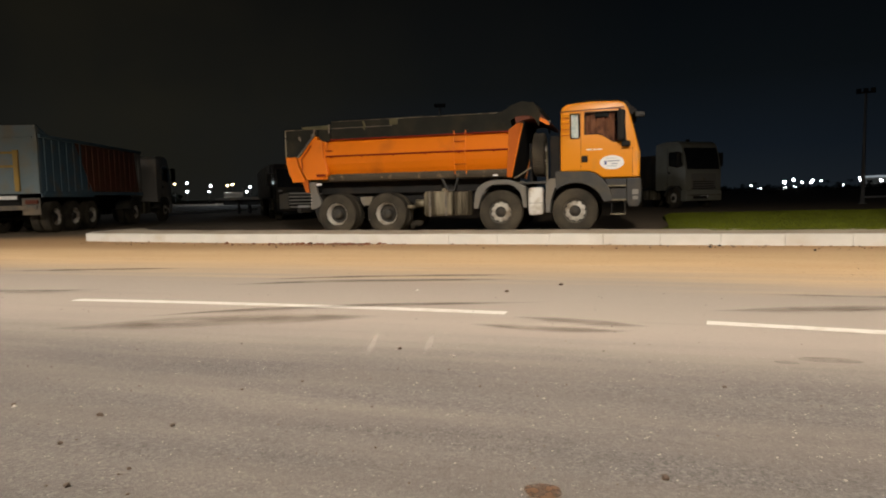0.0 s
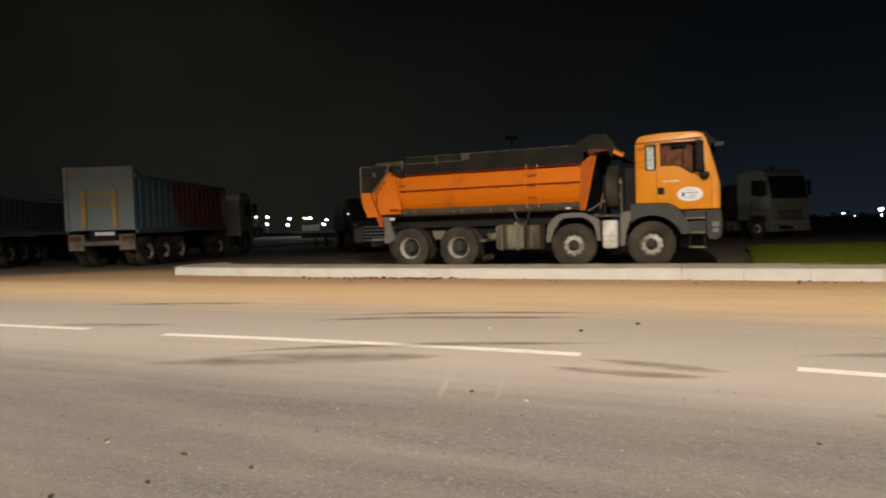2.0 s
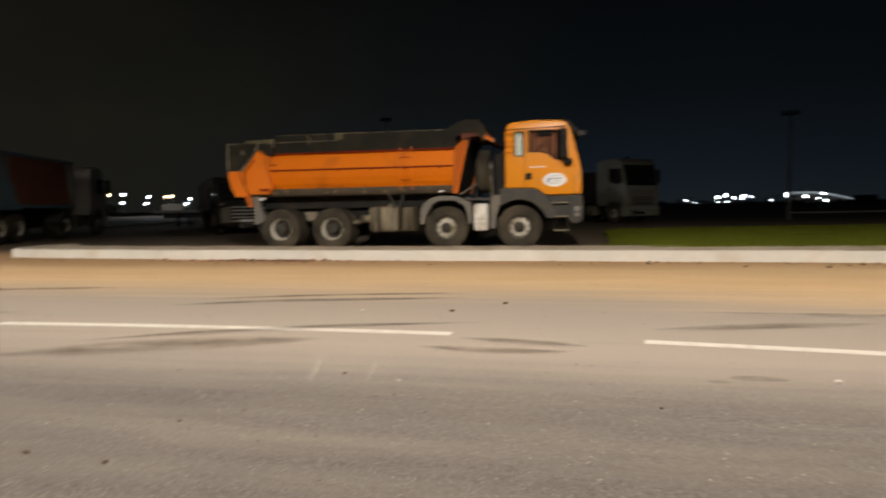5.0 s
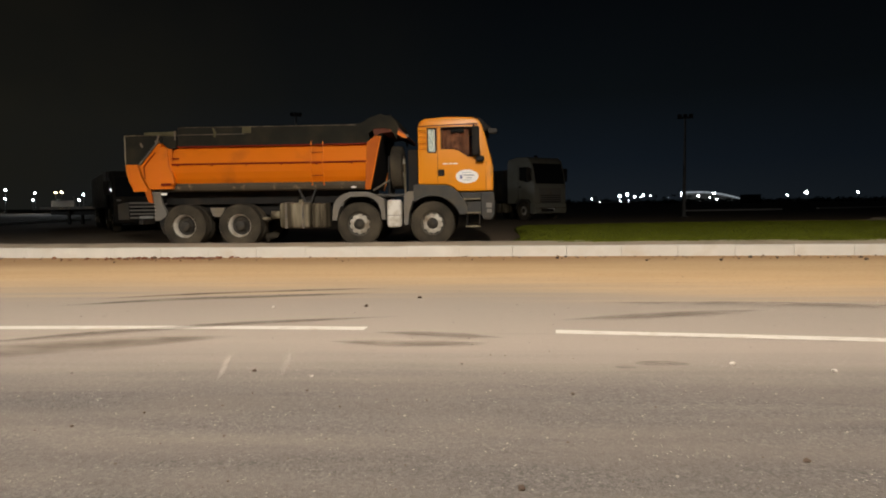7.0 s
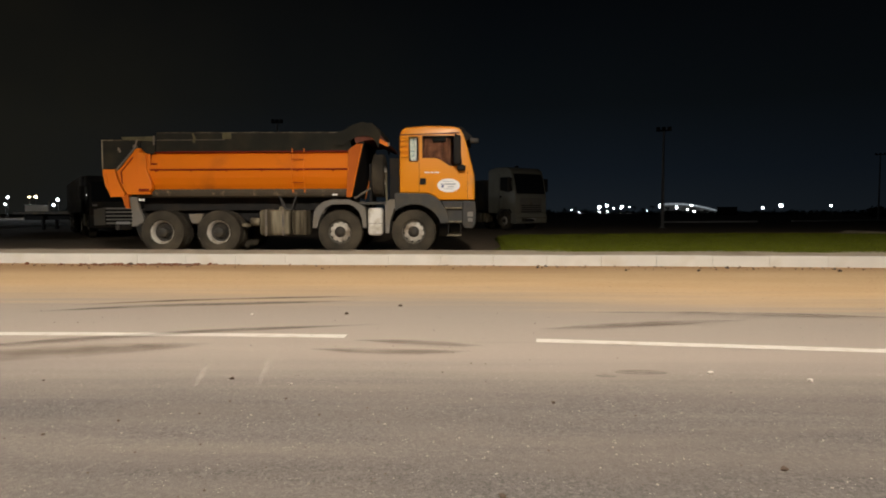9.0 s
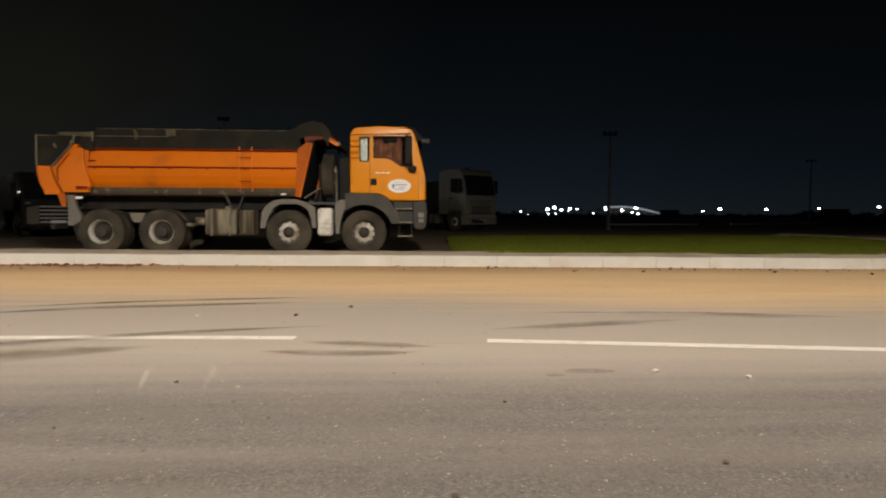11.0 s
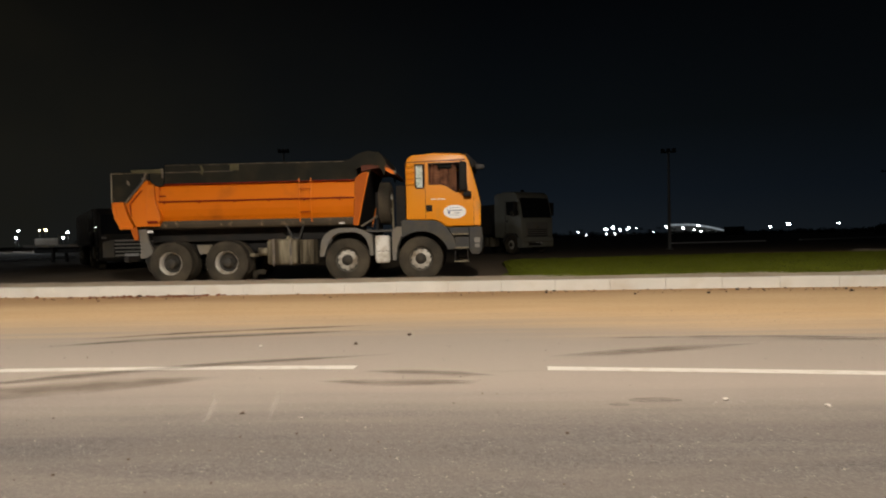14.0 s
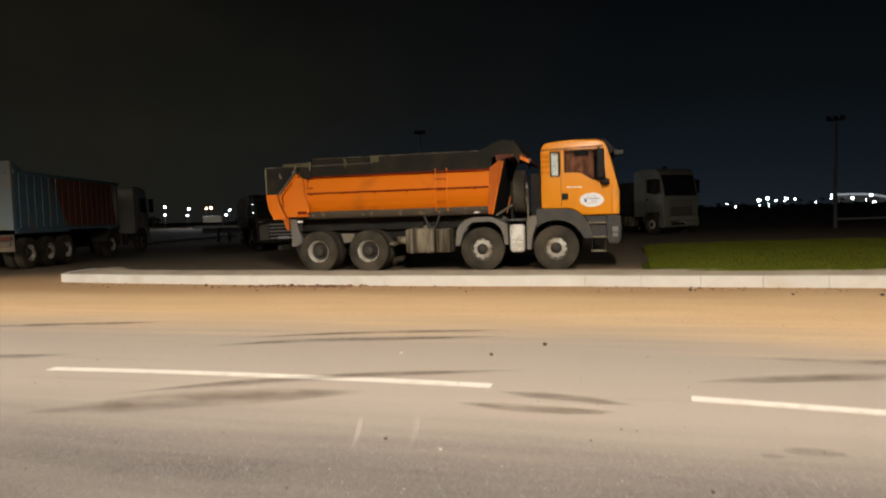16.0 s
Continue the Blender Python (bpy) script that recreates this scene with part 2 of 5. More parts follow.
def ground_material():
    """Dusty asphalt, with blown sand along the kerb and bare soil beyond."""
    m = bpy.data.materials.new("dusty_asphalt_and_sand")
    m.use_nodes = True
    n, l = m.node_tree.nodes, m.node_tree.links
    b = n["Principled BSDF"]
    tc = n.new("ShaderNodeTexCoord")
    def noise_at(sc, det, stretch=None, rough=0.5):
        t = n.new("ShaderNodeTexNoise")
        t.inputs["Scale"].default_value, t.inputs["Detail"].default_value, t.inputs["Roughness"].default_value = sc, det, rough
        src = tc.outputs["Object"]
        if stretch:
            mp = n.new("ShaderNodeMapping")
            mp.inputs["Scale"].default_value = stretch
            l.new(src, mp.inputs[0])
            src = mp.outputs[0]
        l.new(src, t.inputs["Vector"])
        return t.outputs[0]
    def math_op(op, a, c=None):
        t = n.new("ShaderNodeMath")
        t.operation = op
        for i, v in enumerate((a, c)):
            if v is None:
                continue
            if isinstance(v, (int, float)):
                t.inputs[i].default_value = v
            else:
                l.new(v, t.inputs[i])
        return t.outputs[0]
    def ramp(v, lo, hi, smooth=True):
        r = n.new("ShaderNodeMapRange")
        r.interpolation_type = "SMOOTHSTEP" if smooth else "LINEAR"
        r.inputs[1].default_value, r.inputs[2].default_value = lo, hi
        l.new(v, r.inputs[0])
        return r.outputs[0]
    def blend(fac, a, c, kind="MIX"):
        x = n.new("ShaderNodeMix")
        x.data_type, x.blend_type = "RGBA", kind
        if isinstance(fac, (int, float)):
            x.inputs[0].default_value = fac
        else:
            l.new(fac, x.inputs[0])
        for i, v in ((6, a), (7, c)):
            if isinstance(v, tuple):
                x.inputs[i].default_value = (*v, 1)
            else:
                l.new(v, x.inputs[i])
        return x.outputs[2]
    sep = n.new("ShaderNodeSeparateXYZ")
    l.new(tc.outputs["Object"], sep.inputs[0])
    X, Y = sep.outputs[0], sep.outputs[1]
    # asphalt: dark binder, pale chips, dust wiped along the driving direction
    chips = n.new("ShaderNodeTexVoronoi")
    chips.inputs["Scale"].default_value = 165
    l.new(tc.outputs["Object"], chips.inputs["Vector"])
    chip_tone = ramp(chips.outputs["Color"], 0.1, 1.0, False)
    base = blend(chip_tone, (0.056, 0.0515, 0.049), (0.132, 0.119, 0.109))
    coarse = n.new("ShaderNodeTexVoronoi")
    coarse.inputs["Scale"].default_value = 72
    l.new(tc.outputs["Object"], coarse.inputs["Vector"])
    grey = n.new("ShaderNodeSeparateColor")
    l.new(coarse.outputs["Color"], grey.inputs[0])
    base = blend(math_op("MULTIPLY", ramp(grey.outputs[0], 0.80, 0.86), 0.34), base, (0.19, 0.168, 0.148))
    base = blend(math_op("MULTIPLY", ramp(grey.outputs[1], 0.78, 0.86), 0.36), base, (0.034, 0.030, 0.028))
    worn = ramp(noise_at(2.2, 6, (0.35, 1.6, 1)), 0.32, 0.68)
    base = blend(worn, base, blend(0.5, base, (0.122, 0.104, 0.089)))
    dust = ramp(noise_at(0.9, 7, (0.16, 1.5, 1), 0.6), 0.40, 0.68)
    zone = ramp(math_op("ADD", math_op("ADD", Y, math_op("MULTIPLY", noise_at(0.35, 4, (0.4, 1, 1)), 1.0)), math_op("MULTIPLY", noise_at(2.0, 5, (0.12, 2.2, 1)), 0.8)), -11.5, -9.9)
    dusty = math_op("MAXIMUM", math_op("MULTIPLY", zone, 0.78), math_op("MULTIPLY", dust, 0.27))
    base = blend(dusty, base, (0.268, 0.228, 0.190))
    specks = n.new("ShaderNodeTexVoronoi")
    specks.inputs["Scale"].default_value = 58
    l.new(tc.outputs["Object"], specks.inputs["Vector"])
    spot = math_op("MULTIPLY", ramp(specks.outputs["Distance"], 0.20, 0.10), ramp(noise_at(9, 3), 0.52, 0.66))
    base = blend(math_op("MULTIPLY", spot, math_op("SUBTRACT", 0.8, math_op("MULTIPLY", dusty, 0.6))), base, (0.47, 0.43, 0.38))
    # faint sweeps of darker, wiped asphalt
    sweep = ramp(noise_at(1.1, 4, (0.10, 2.6, 1)), 0.60, 0.72)
    base = blend(math_op("MULTIPLY", sweep, 0.35), base, (0.17, 0.145, 0.12))
    # sand lies along the kerb and fans out
    edge = math_op("ADD", Y, math_op("MULTIPLY", ramp(X, -1.0, 6.0), 1.0))
    edge = math_op("ADD", edge, math_op("MULTIPLY", math_op("SUBTRACT", noise_at(0.7, 6, (0.25, 1, 1)), 0.5), 1.5))
    edge = math_op("ADD", edge, math_op("MULTIPLY", math_op("SUBTRACT", noise_at(2.4, 6, (0.10, 2.2, 1), 0.65), 0.5), 2.2))
    sand_fac = ramp(edge, -8.9, -6.2)
    sand = blend(noise_at(1.4, 6, (0.3, 1.4, 1)), (0.42, 0.280, 0.140), (0.54, 0.385, 0.228))
    sand = blend(ramp(noise_at(24, 4), 0.58, 0.72), sand, (0.30, 0.18, 0.085))
    sand = blend(ramp(math_op("ADD", Y, math_op("MULTIPLY", noise_at(0.9, 5, (0.35, 1, 1)), 1.6)), -4.3, -3.1), sand, (0.37, 0.230, 0.115))
    base = blend(sand_fac, base, sand)
    # dark soil is drawn nearer west of x = -14 to darken the ground
    soil_fac = ramp(math_op("ADD", math_op("SUBTRACT", math_op("ADD", Y, math_op("MULTIPLY", noise_at(0.2, 4), 2.0)), math_op("MULTIPLY", ramp(X, 10.0, 15.0), 16.0)), math_op("MULTIPLY", ramp(math_op("MULTIPLY", X, -1.0), 14.0, 24.0), 6.5)), -1.2, 2.5)
    soil = blend(noise_at(0.5, 6), (0.070, 0.053, 0.035), (0.145, 0.108, 0.070))
    base = blend(soil_fac, base, soil)
    l.new(base, b.inputs["Base Color"])
    b.inputs["Roughness"].default_value = 0.9
    b.inputs["Specular IOR Level"].default_value = 0.25
    bp = n.new("ShaderNodeBump")
    bp.inputs["Strength"].default_value, bp.inputs["Distance"].default_value = 0.55, 0.006
    h = math_op("ADD", math_op("MULTIPLY", chips.outputs["Distance"], math_op("SUBTRACT", 1.0, math_op("MULTIPLY", dusty, 0.8))), math_op("MULTIPLY", noise_at(70, 4), 0.4))
    l.new(h, bp.inputs["Height"])
    l.new(bp.outputs[0], b.inputs["Normal"])
    return m


M_GROUND = ground_material()


def grass_material():
    m = mat("short_grass", (0.086, 0.100, 0.008), 0.9, spec=0.1, var=0.2, scale=0.8, fine=9)
    n, l = m.node_tree.nodes, m.node_tree.links
    geo, hsv = n.new("ShaderNodeNewGeometry"), n.new("ShaderNodeHueSaturation")
    mr = n.new("ShaderNodeMapRange")
    mr.inputs[3].default_value, mr.inputs[4].default_value = 0.75, 1.25
    b = n["Principled BSDF"]
    src = b.inputs["Base Color"].links[0].from_socket
    l.new(geo.outputs["Random Per Island"], mr.inputs[0])
    l.new(mr.outputs[0], hsv.inputs["Value"])
    l.new(src, hsv.inputs["Color"])
    l.new(hsv.outputs[0], b.inputs["Base Color"])
    return m


M_GRASS = grass_material()


# ---- mesh helpers ----
def part(name, bm, material, parent=None, label="", smooth=False):
    me = bpy.data.meshes.new(name)
    bmesh.ops.recalc_face_normals(bm, faces=bm.faces)
    bm.to_mesh(me)
    bm.free()
    me.materials.append(material)
    if smooth:
        for p in me.polygons:
            p.use_smooth = True
        me.set_sharp_from_angle(angle=radians(38))
    ob = new(name, me)
    if parent:
        ob.parent = parent
    if label:
        ob["label"] = label
    return ob


def thing(name, m, label, category, group="", kind=""):
    ob = new(name)
    ob.matrix_world = m
    return tagged(ob, label, category, group, kind)


def box(x0, x1, y0, y1, z0, z1, bevel=0.0, seg=2, bm=None):
    own = bmesh.new()
    bmesh.ops.create_cube(own, size=1.0)
    for v in own.verts:
        v.co = Vector(((x0 + x1) / 2 + v.co.x * (x1 - x0), (y0 + y1) / 2 + v.co.y * (y1 - y0), (z0 + z1) / 2 + v.co.z * (z1 - z0)))
    if bevel:
        bmesh.ops.bevel(own, geom=own.edges[:], offset=bevel, segments=seg, profile=0.5, affect="EDGES", clamp_overlap=True)
    return joined(bm, own)


def joined(bm, own):
    if bm is None:
        return own
    me = bpy.data.meshes.new("scrap")
    own.to_mesh(me)
    own.free()
    bm.from_mesh(me)
    bpy.data.meshes.remove(me)
    return bm


def prism(outline, y0, y1, bevel=0.0, seg=2, bm=None, axis="y"):
    """A side outline of (along, up) pairs drawn out across from y0 to y1."""
    own = bmesh.new()
    if axis == "y":
        place = lambda a, u, t: (a, t, u)
    elif axis == "x":
        place = lambda a, u, t: (t, a, u)
    else:
        place = lambda a, u, t: (a, u, t)
    front = [own.verts.new(place(a, u, y0)) for a, u in outline]
    back = [own.verts.new(place(a, u, y1)) for a, u in outline]
    k = len(outline)
    own.faces.new(front)
    own.faces.new(back[::-1])
    for i in range(k):
        own.faces.new((front[i], front[(i + 1) % k], back[(i + 1) % k], back[i]))
    bmesh.ops.recalc_face_normals(own, faces=own.faces)
    if bevel:
        bmesh.ops.bevel(own, geom=own.edges[:], offset=bevel, segments=seg, profile=0.5, affect="EDGES", clamp_overlap=True)
    return joined(bm, own)


def lathe(profile, seg=40, bm=None, closed=True, cx=0.0, cy=0.0, cz=0.0):
    """A profile of (radius, y) pairs turned about the y axis."""
    own = bmesh.new()
    rings = []
    for i in range(seg):
        a = 2 * math.pi * i / seg
        rings.append([own.verts.new((cx + r * math.cos(a), cy + y, cz + r * math.sin(a))) for r, y in profile])
    k = len(profile)
    for i in range(seg):
        p, q = rings[i], rings[(i + 1) % seg]
        for j in range(k if closed else k - 1):
            jj = (j + 1) % k
            own.faces.new((p[j], p[jj], q[jj], q[j]))
    bmesh.ops.remove_doubles(own, verts=own.verts, dist=1e-5)
    return joined(bm, own)


def rod(a, b, r, seg=10, bm=None, r2=None):
    a, b = Vector(a), Vector(b)
    own = bmesh.new()
    d = b - a
    bmesh.ops.create_cone(own, cap_ends=True, segments=seg, radius1=r, radius2=r if r2 is None else r2, depth=d.length)
    m = Matrix.Translation((a + b) / 2) @ d.to_track_quat("Z", "Y").to_matrix().to_4x4()
    bmesh.ops.transform(own, matrix=m, verts=own.verts)
    return joined(bm, own)


def ring_arc(cx, cz, r0, r1, a0, a1, y0, y1, seg=18, bevel=0.0, bm=None):
    """A bent slab: an arc about (cx, cz) between two radii, for mudguards."""
    pts = [(cx + r1 * math.cos(radians(a0 + (a1 - a0) * i / seg)), cz + r1 * math.sin(radians(a0 + (a1 - a0) * i / seg))) for i in range(seg + 1)]
    pts += [(cx + r0 * math.cos(radians(a1 - (a1 - a0) * i / seg)), cz + r0 * math.sin(radians(a1 - (a1 - a0) * i / seg))) for i in range(seg + 1)]
    return prism(pts, y0, y1, bevel, 1, bm)


def lump(r, seed, squash=0.7, rough=0.35, sub=2, at=(0, 0, 0), bm=None):
    own = bmesh.new()
    bmesh.ops.create_icosphere(own, subdivisions=sub, radius=r)
    for v in own.verts:
        k = 1 + rough * noise.noise(v.co / r * 1.3 + Vector((seed * 3.7, seed * 1.3, 0)))
        v.co = Vector((v.co.x * k, v.co.y * k, v.co.z * k * squash)) + Vector(at)
    return joined(bm, own)

# ---- ground, kerb, grass island ----
bm = bmesh.new()
bmesh.ops.create_grid(bm, x_segments=24, y_segments=24, size=1500)
ground = part("ground", bm, M_GROUND)
tagged(ground, "dusty grey asphalt road with orange sand drifted along its edge", "road", kind="structure")

KERB = [(-12.75, -0.6), (-12.7, -1.5), (-12.3, -2.25), (-9.0, -2.74), (-5.5, -3.08), (-2.0, -3.28), (0.5, -3.36), (3.0, -3.52), (5.8, -3.68), (8.85, -3.92), (10.2, -3.93),
        (11.2, -3.55), (12.2, -2.75), (13.3, -1.5), (14.8, 0.2), (16.4, 2.0), (17.4, 4.0), (17.8, 7.0), (17.6, 11.0)]
KH = 0.2


def along(line, step):
    """Even points on a rounded line, with the direction at each."""
    pts = []
    for i in range(len(line) - 1):
        p0, p1, p2, p3 = (Vector((*line[max(0, min(len(line) - 1, j))], 0)) for j in (i - 1, i, i + 1, i + 2))
        for k in range(20):
            t = k / 20
            pts.append(0.5 * ((2 * p1) + (p2 - p0) * t + (2 * p0 - 5 * p1 + 4 * p2 - p3) * t * t + (3 * p1 - p0 - 3 * p2 + p3) * t ** 3))
    pts.append(Vector((*line[-1], 0)))
    out, need, gone = [pts[0]], step, 0.0
    for a, b in zip(pts, pts[1:]):
        d = (b - a).length
        while gone + d >= need:
            out.append(a + (b - a) * ((need - gone) / d))
            need += step
        gone += d
    return out


kerb_line = along(KERB, 1.0)
kerb = thing("kerb", Matrix.Identity(4), "pale concrete kerb stones round the grass island", "kerb", kind="structure")
BLOCK = {}
for i, (p, q) in enumerate(zip(kerb_line, kerb_line[1:])):
    d = q - p
    key = round(d.length, 2)
    if key not in BLOCK:
        bm = box(0.0008, d.length - 0.0008, 0.0, 0.15, -0.1, KH, 0.007, 2)
        BLOCK[key] = part("kerb_stone", bm, M_KERB, kerb).data
        ob = bpy.data.objects[[o.name for o in kerb.children][-1]]
    else:
        ob = new("kerb_stone", BLOCK[key])
        ob.parent = kerb
    ob.matrix_basis = pose(p.x, p.y, random.uniform(-0.004, 0.004), random.uniform(-0.6, 0.6), 0, math.degrees(math.atan2(d.y, d.x)))


def offset_row(line, off):
    out = []
    for i, p in enumerate(line):
        d = (line[min(i + 1, len(line) - 1)] - line[max(i - 1, 0)]).normalized()
        out.append((p.x - d.y * off, p.y + d.x * off))
    return out


# dusty strip of soil behind the kerb, falling to the lot
fine_line = along(KERB, 0.3)
rows = [(0.14, 0.18), (0.35, 0.205), (0.65, 0.23), (0.95, 0.235), (1.25, 0.12), (1.7, 0.012)]
bm = bmesh.new()
grid = []
for off, z in rows:
    grid.append([bm.verts.new((x, y, z + 0.012 * noise.noise(Vector((x * 1.7, y * 1.7, off))))) for x, y in offset_row(fine_line, off)])
for a, b in zip(grid, grid[1:]):
    for i in range(len(a) - 1):
        bm.faces.new((a[i], a[i + 1], b[i + 1], b[i]))
verge = part("verge", bm, M_SOIL, smooth=True)
tagged(verge, "strip of dry dusty soil behind the kerb", "verge", kind="structure")

# grass mound
inner = [p for p in offset_row(fine_line, 0.62) if p[0] > 2.0]
lawn_outline = [(2.02, inner[0][1]), *inner, (16.5, 8.6), (12.0, 9.4), (7.0, 8.8), (2.4, 7.2)]


def inside(x, y, poly):
    hit = False
    for (ax, ay), (bx, by) in zip(poly, poly[1:] + poly[:1]):
        if (ay > y) != (by > y) and x < (bx - ax) * (y - ay) / (by - ay) + ax:
            hit = not hit
    return hit


def lawn_height(x, y):
    fade = max(0.0, min(1.0, (x - 1.95) / 0.9))
    drop = max(0.0, (y - 2.0) / 7.0)
    return (0.235 - 0.05 * drop) * fade * (2 - fade) + 0.008 * noise.noise(Vector((x * 0.8, y * 0.8, 4)))


bm = bmesh.new()
cell, seen = 0.35, {}
for i in range(int(16 / cell)):
    for j in range(int(18 / cell)):
        x, y = 2.0 + i * cell, -4.2 + j * cell
        if inside(x + cell / 2, y + cell / 2, lawn_outline):
            quad = []
            for dx, dy in ((0, 0), (1, 0), (1, 1), (0, 1)):
                k = (i + dx, j + dy)
                if k not in seen:
                    px, py = 2.0 + k[0] * cell, -4.2 + k[1] * cell
                    seen[k] = bm.verts.new((px, py, lawn_height(px, py) if inside(px, py, lawn_outline) else 0.16 * min(1, max(0, (px - 1.95) / 0.6))))
                quad.append(seen[k])
            bm.faces.new(quad)
edge = [e for e in bm.edges if e.is_boundary]
r = bmesh.ops.extrude_edge_only(bm, edges=edge)
for v in r["geom"]:
    if isinstance(v, bmesh.types.BMVert):
        v.co.z = -0.02
lawn = part("lawn", bm, M_GRASS, smooth=True)
tagged(lawn, "low mound of mown green grass behind the kerb", "lawn", kind="structure")
rng = np.random.default_rng(5)
verts, faces = [], []
while len(faces) < 85000:
    x, y = rng.uniform(2.0, 17.4), -4.0 + 13.5 * rng.random() ** 1.2
    if not inside(x, y, lawn_outline):
        continue
    z, a, h, w = lawn_height(x, y) - 0.01, rng.uniform(0, math.pi), rng.uniform(0.02, 0.05), rng.uniform(0.004, 0.010)
    cx, sx, lx, ly = w * math.cos(a), w * math.sin(a), rng.normal(0, 0.02), rng.normal(0, 0.02)
    k = len(verts)
    verts += [(x - cx, y - sx, z), (x + cx, y + sx, z), (x + lx, y + ly, z + h)]
    faces.append((k, k + 1, k + 2))
me = bpy.data.meshes.new("grass_blades")
me.from_pydata(verts, [], faces)
me.materials.append(M_GRASS)
tagged(new("grass_blades", me), "short green blades of grass on the island", "grass", kind="stuff")


# ---- road markings and traces ----
def ribbon(name, pts, width, z, material, taper=0.0):
    line = along(pts, 0.12)
    bm = bmesh.new()
    n = len(line)
    left, right = [], []
    for i, p in enumerate(line):
        d = (line[min(i + 1, n - 1)] - line[max(i - 1, 0)]).normalized()
        k = 1.0 if not taper else min(1.0, 0.15 + min(i, n - 1 - i) / (n * taper))
        w = width / 2 * k * (1 + 0.06 * noise.noise(Vector((p.x * 6, p.y * 6, 1))))
        left.append(bm.verts.new((p.x - d.y * w, p.y + d.x * w, z)))
        right.append(bm.verts.new((p.x + d.y * w, p.y - d.x * w, z)))
    uv = bm.loops.layers.uv.new("across")
    for i in range(n - 1):
        f = bm.faces.new((left[i], right[i], right[i + 1], left[i + 1]))
        for loop, u, v in zip(f.loops, (i, i, i + 1, i + 1), (0.0, 1.0, 1.0, 0.0)):
            loop[uv].uv = (u / (n - 1), v)
    return part(name, bm, material)


for pts in ([(-4.21, -10.37), (-2.98, -10.33), (-1.65, -10.33), (-0.61, -10.35), (0.26, -10.39)],
            [(1.75, -10.53), (3.03, -10.70), (4.46, -10.90), (5.48, -11.04), (6.33, -11.16)],
            [(-9.80, -10.26), (-7.4, -10.28), (-5.40, -10.27)], [(-15.6, -10.05), (-13.4, -10.06), (-11.15, -10.12)], [(-21.6, -9.85), (-19.4, -9.9), (-17.2, -9.94)],
            [(7.8, -11.5), (10.0, -12.1), (12.1, -12.8)]):
    tagged(ribbon("lane_dash", pts, 0.135, 0.004, M_LINE), "worn white painted lane dash on dusty asphalt", "road marking", "dashes of the lane line", "structure")


def trace_material(name, colour, strength, stretch, soft=True):
    """Rubbed-in dark or pale traces that let the road show through."""
    m = bpy.data.materials.new(name)
    m.use_nodes = True
    n, l = m.node_tree.nodes, m.node_tree.links
    b, out = n["Principled BSDF"], n["Material Output"]
    b.inputs["Base Color"].default_value, b.inputs["Roughness"].default_value = (*colour, 1), 0.9
    tc, mp, t, r = n.new("ShaderNodeTexCoord"), n.new("ShaderNodeMapping"), n.new("ShaderNodeTexNoise"), n.new("ShaderNodeMapRange")
    mp.inputs["Scale"].default_value = stretch
    t.inputs["Scale"].default_value, t.inputs["Detail"].default_value = 3.0, 5
    r.inputs[1].default_value, r.inputs[2].default_value, r.inputs[4].default_value = 0.20, 0.60, strength
    l.new(tc.outputs["Object"], mp.inputs[0])
    l.new(mp.outputs[0], t.inputs["Vector"])
    l.new(t.outputs[0], r.inputs[0])
    tr, mx = n.new("ShaderNodeBsdfTransparent"), n.new("ShaderNodeMixShader")
    cover = r.outputs[0]
    if soft:
        # traces thin out towards their edges and ends
        sp = n.new("ShaderNodeSeparateXYZ")
        l.new(tc.outputs["UV"], sp.inputs[0])
        for axis, rise in ((0, 1.5), (1, 0.85)):
            inv, mul, gain, both = (n.new("ShaderNodeMath") for _ in range(4))
            inv.operation, mul.operation, gain.operation, both.operation = "SUBTRACT", "MULTIPLY", "MULTIPLY", "MULTIPLY"
            inv.inputs[0].default_value = 1.0
            l.new(sp.outputs[axis], inv.inputs[1])
            l.new(sp.outputs[axis], mul.inputs[0])
            l.new(inv.outputs[0], mul.inputs[1])
            gain.inputs[1].default_value, gain.use_clamp = 4.0 * rise, True
            l.new(mul.outputs[0], gain.inputs[0])
            l.new(cover, both.inputs[0])
            l.new(gain.outputs[0], both.inputs[1])
            cover = both.outputs[0]
    l.new(cover, mx.inputs[0])
    l.new(tr.outputs[0], mx.inputs[1])
    l.new(b.outputs[0], mx.inputs[2])
    l.new(mx.outputs[0], out.inputs["Surface"])
    return m


M_SKID = trace_material("rubbed_tyre_trace", (0.125, 0.094, 0.066), 0.72, (0.55, 1.0, 1))
M_PALE = trace_material("pale_dust_trace", (0.62, 0.56, 0.475), 0.24, (3.0, 1.2, 1))
M_STAIN = trace_material("dark_oil_stain", (0.085, 0.058, 0.038), 0.30, (5, 5, 1), False)
M_SPILL = trace_material("brown_earth_spill", (0.075, 0.038, 0.017), 1.0, (9, 9, 1), False)
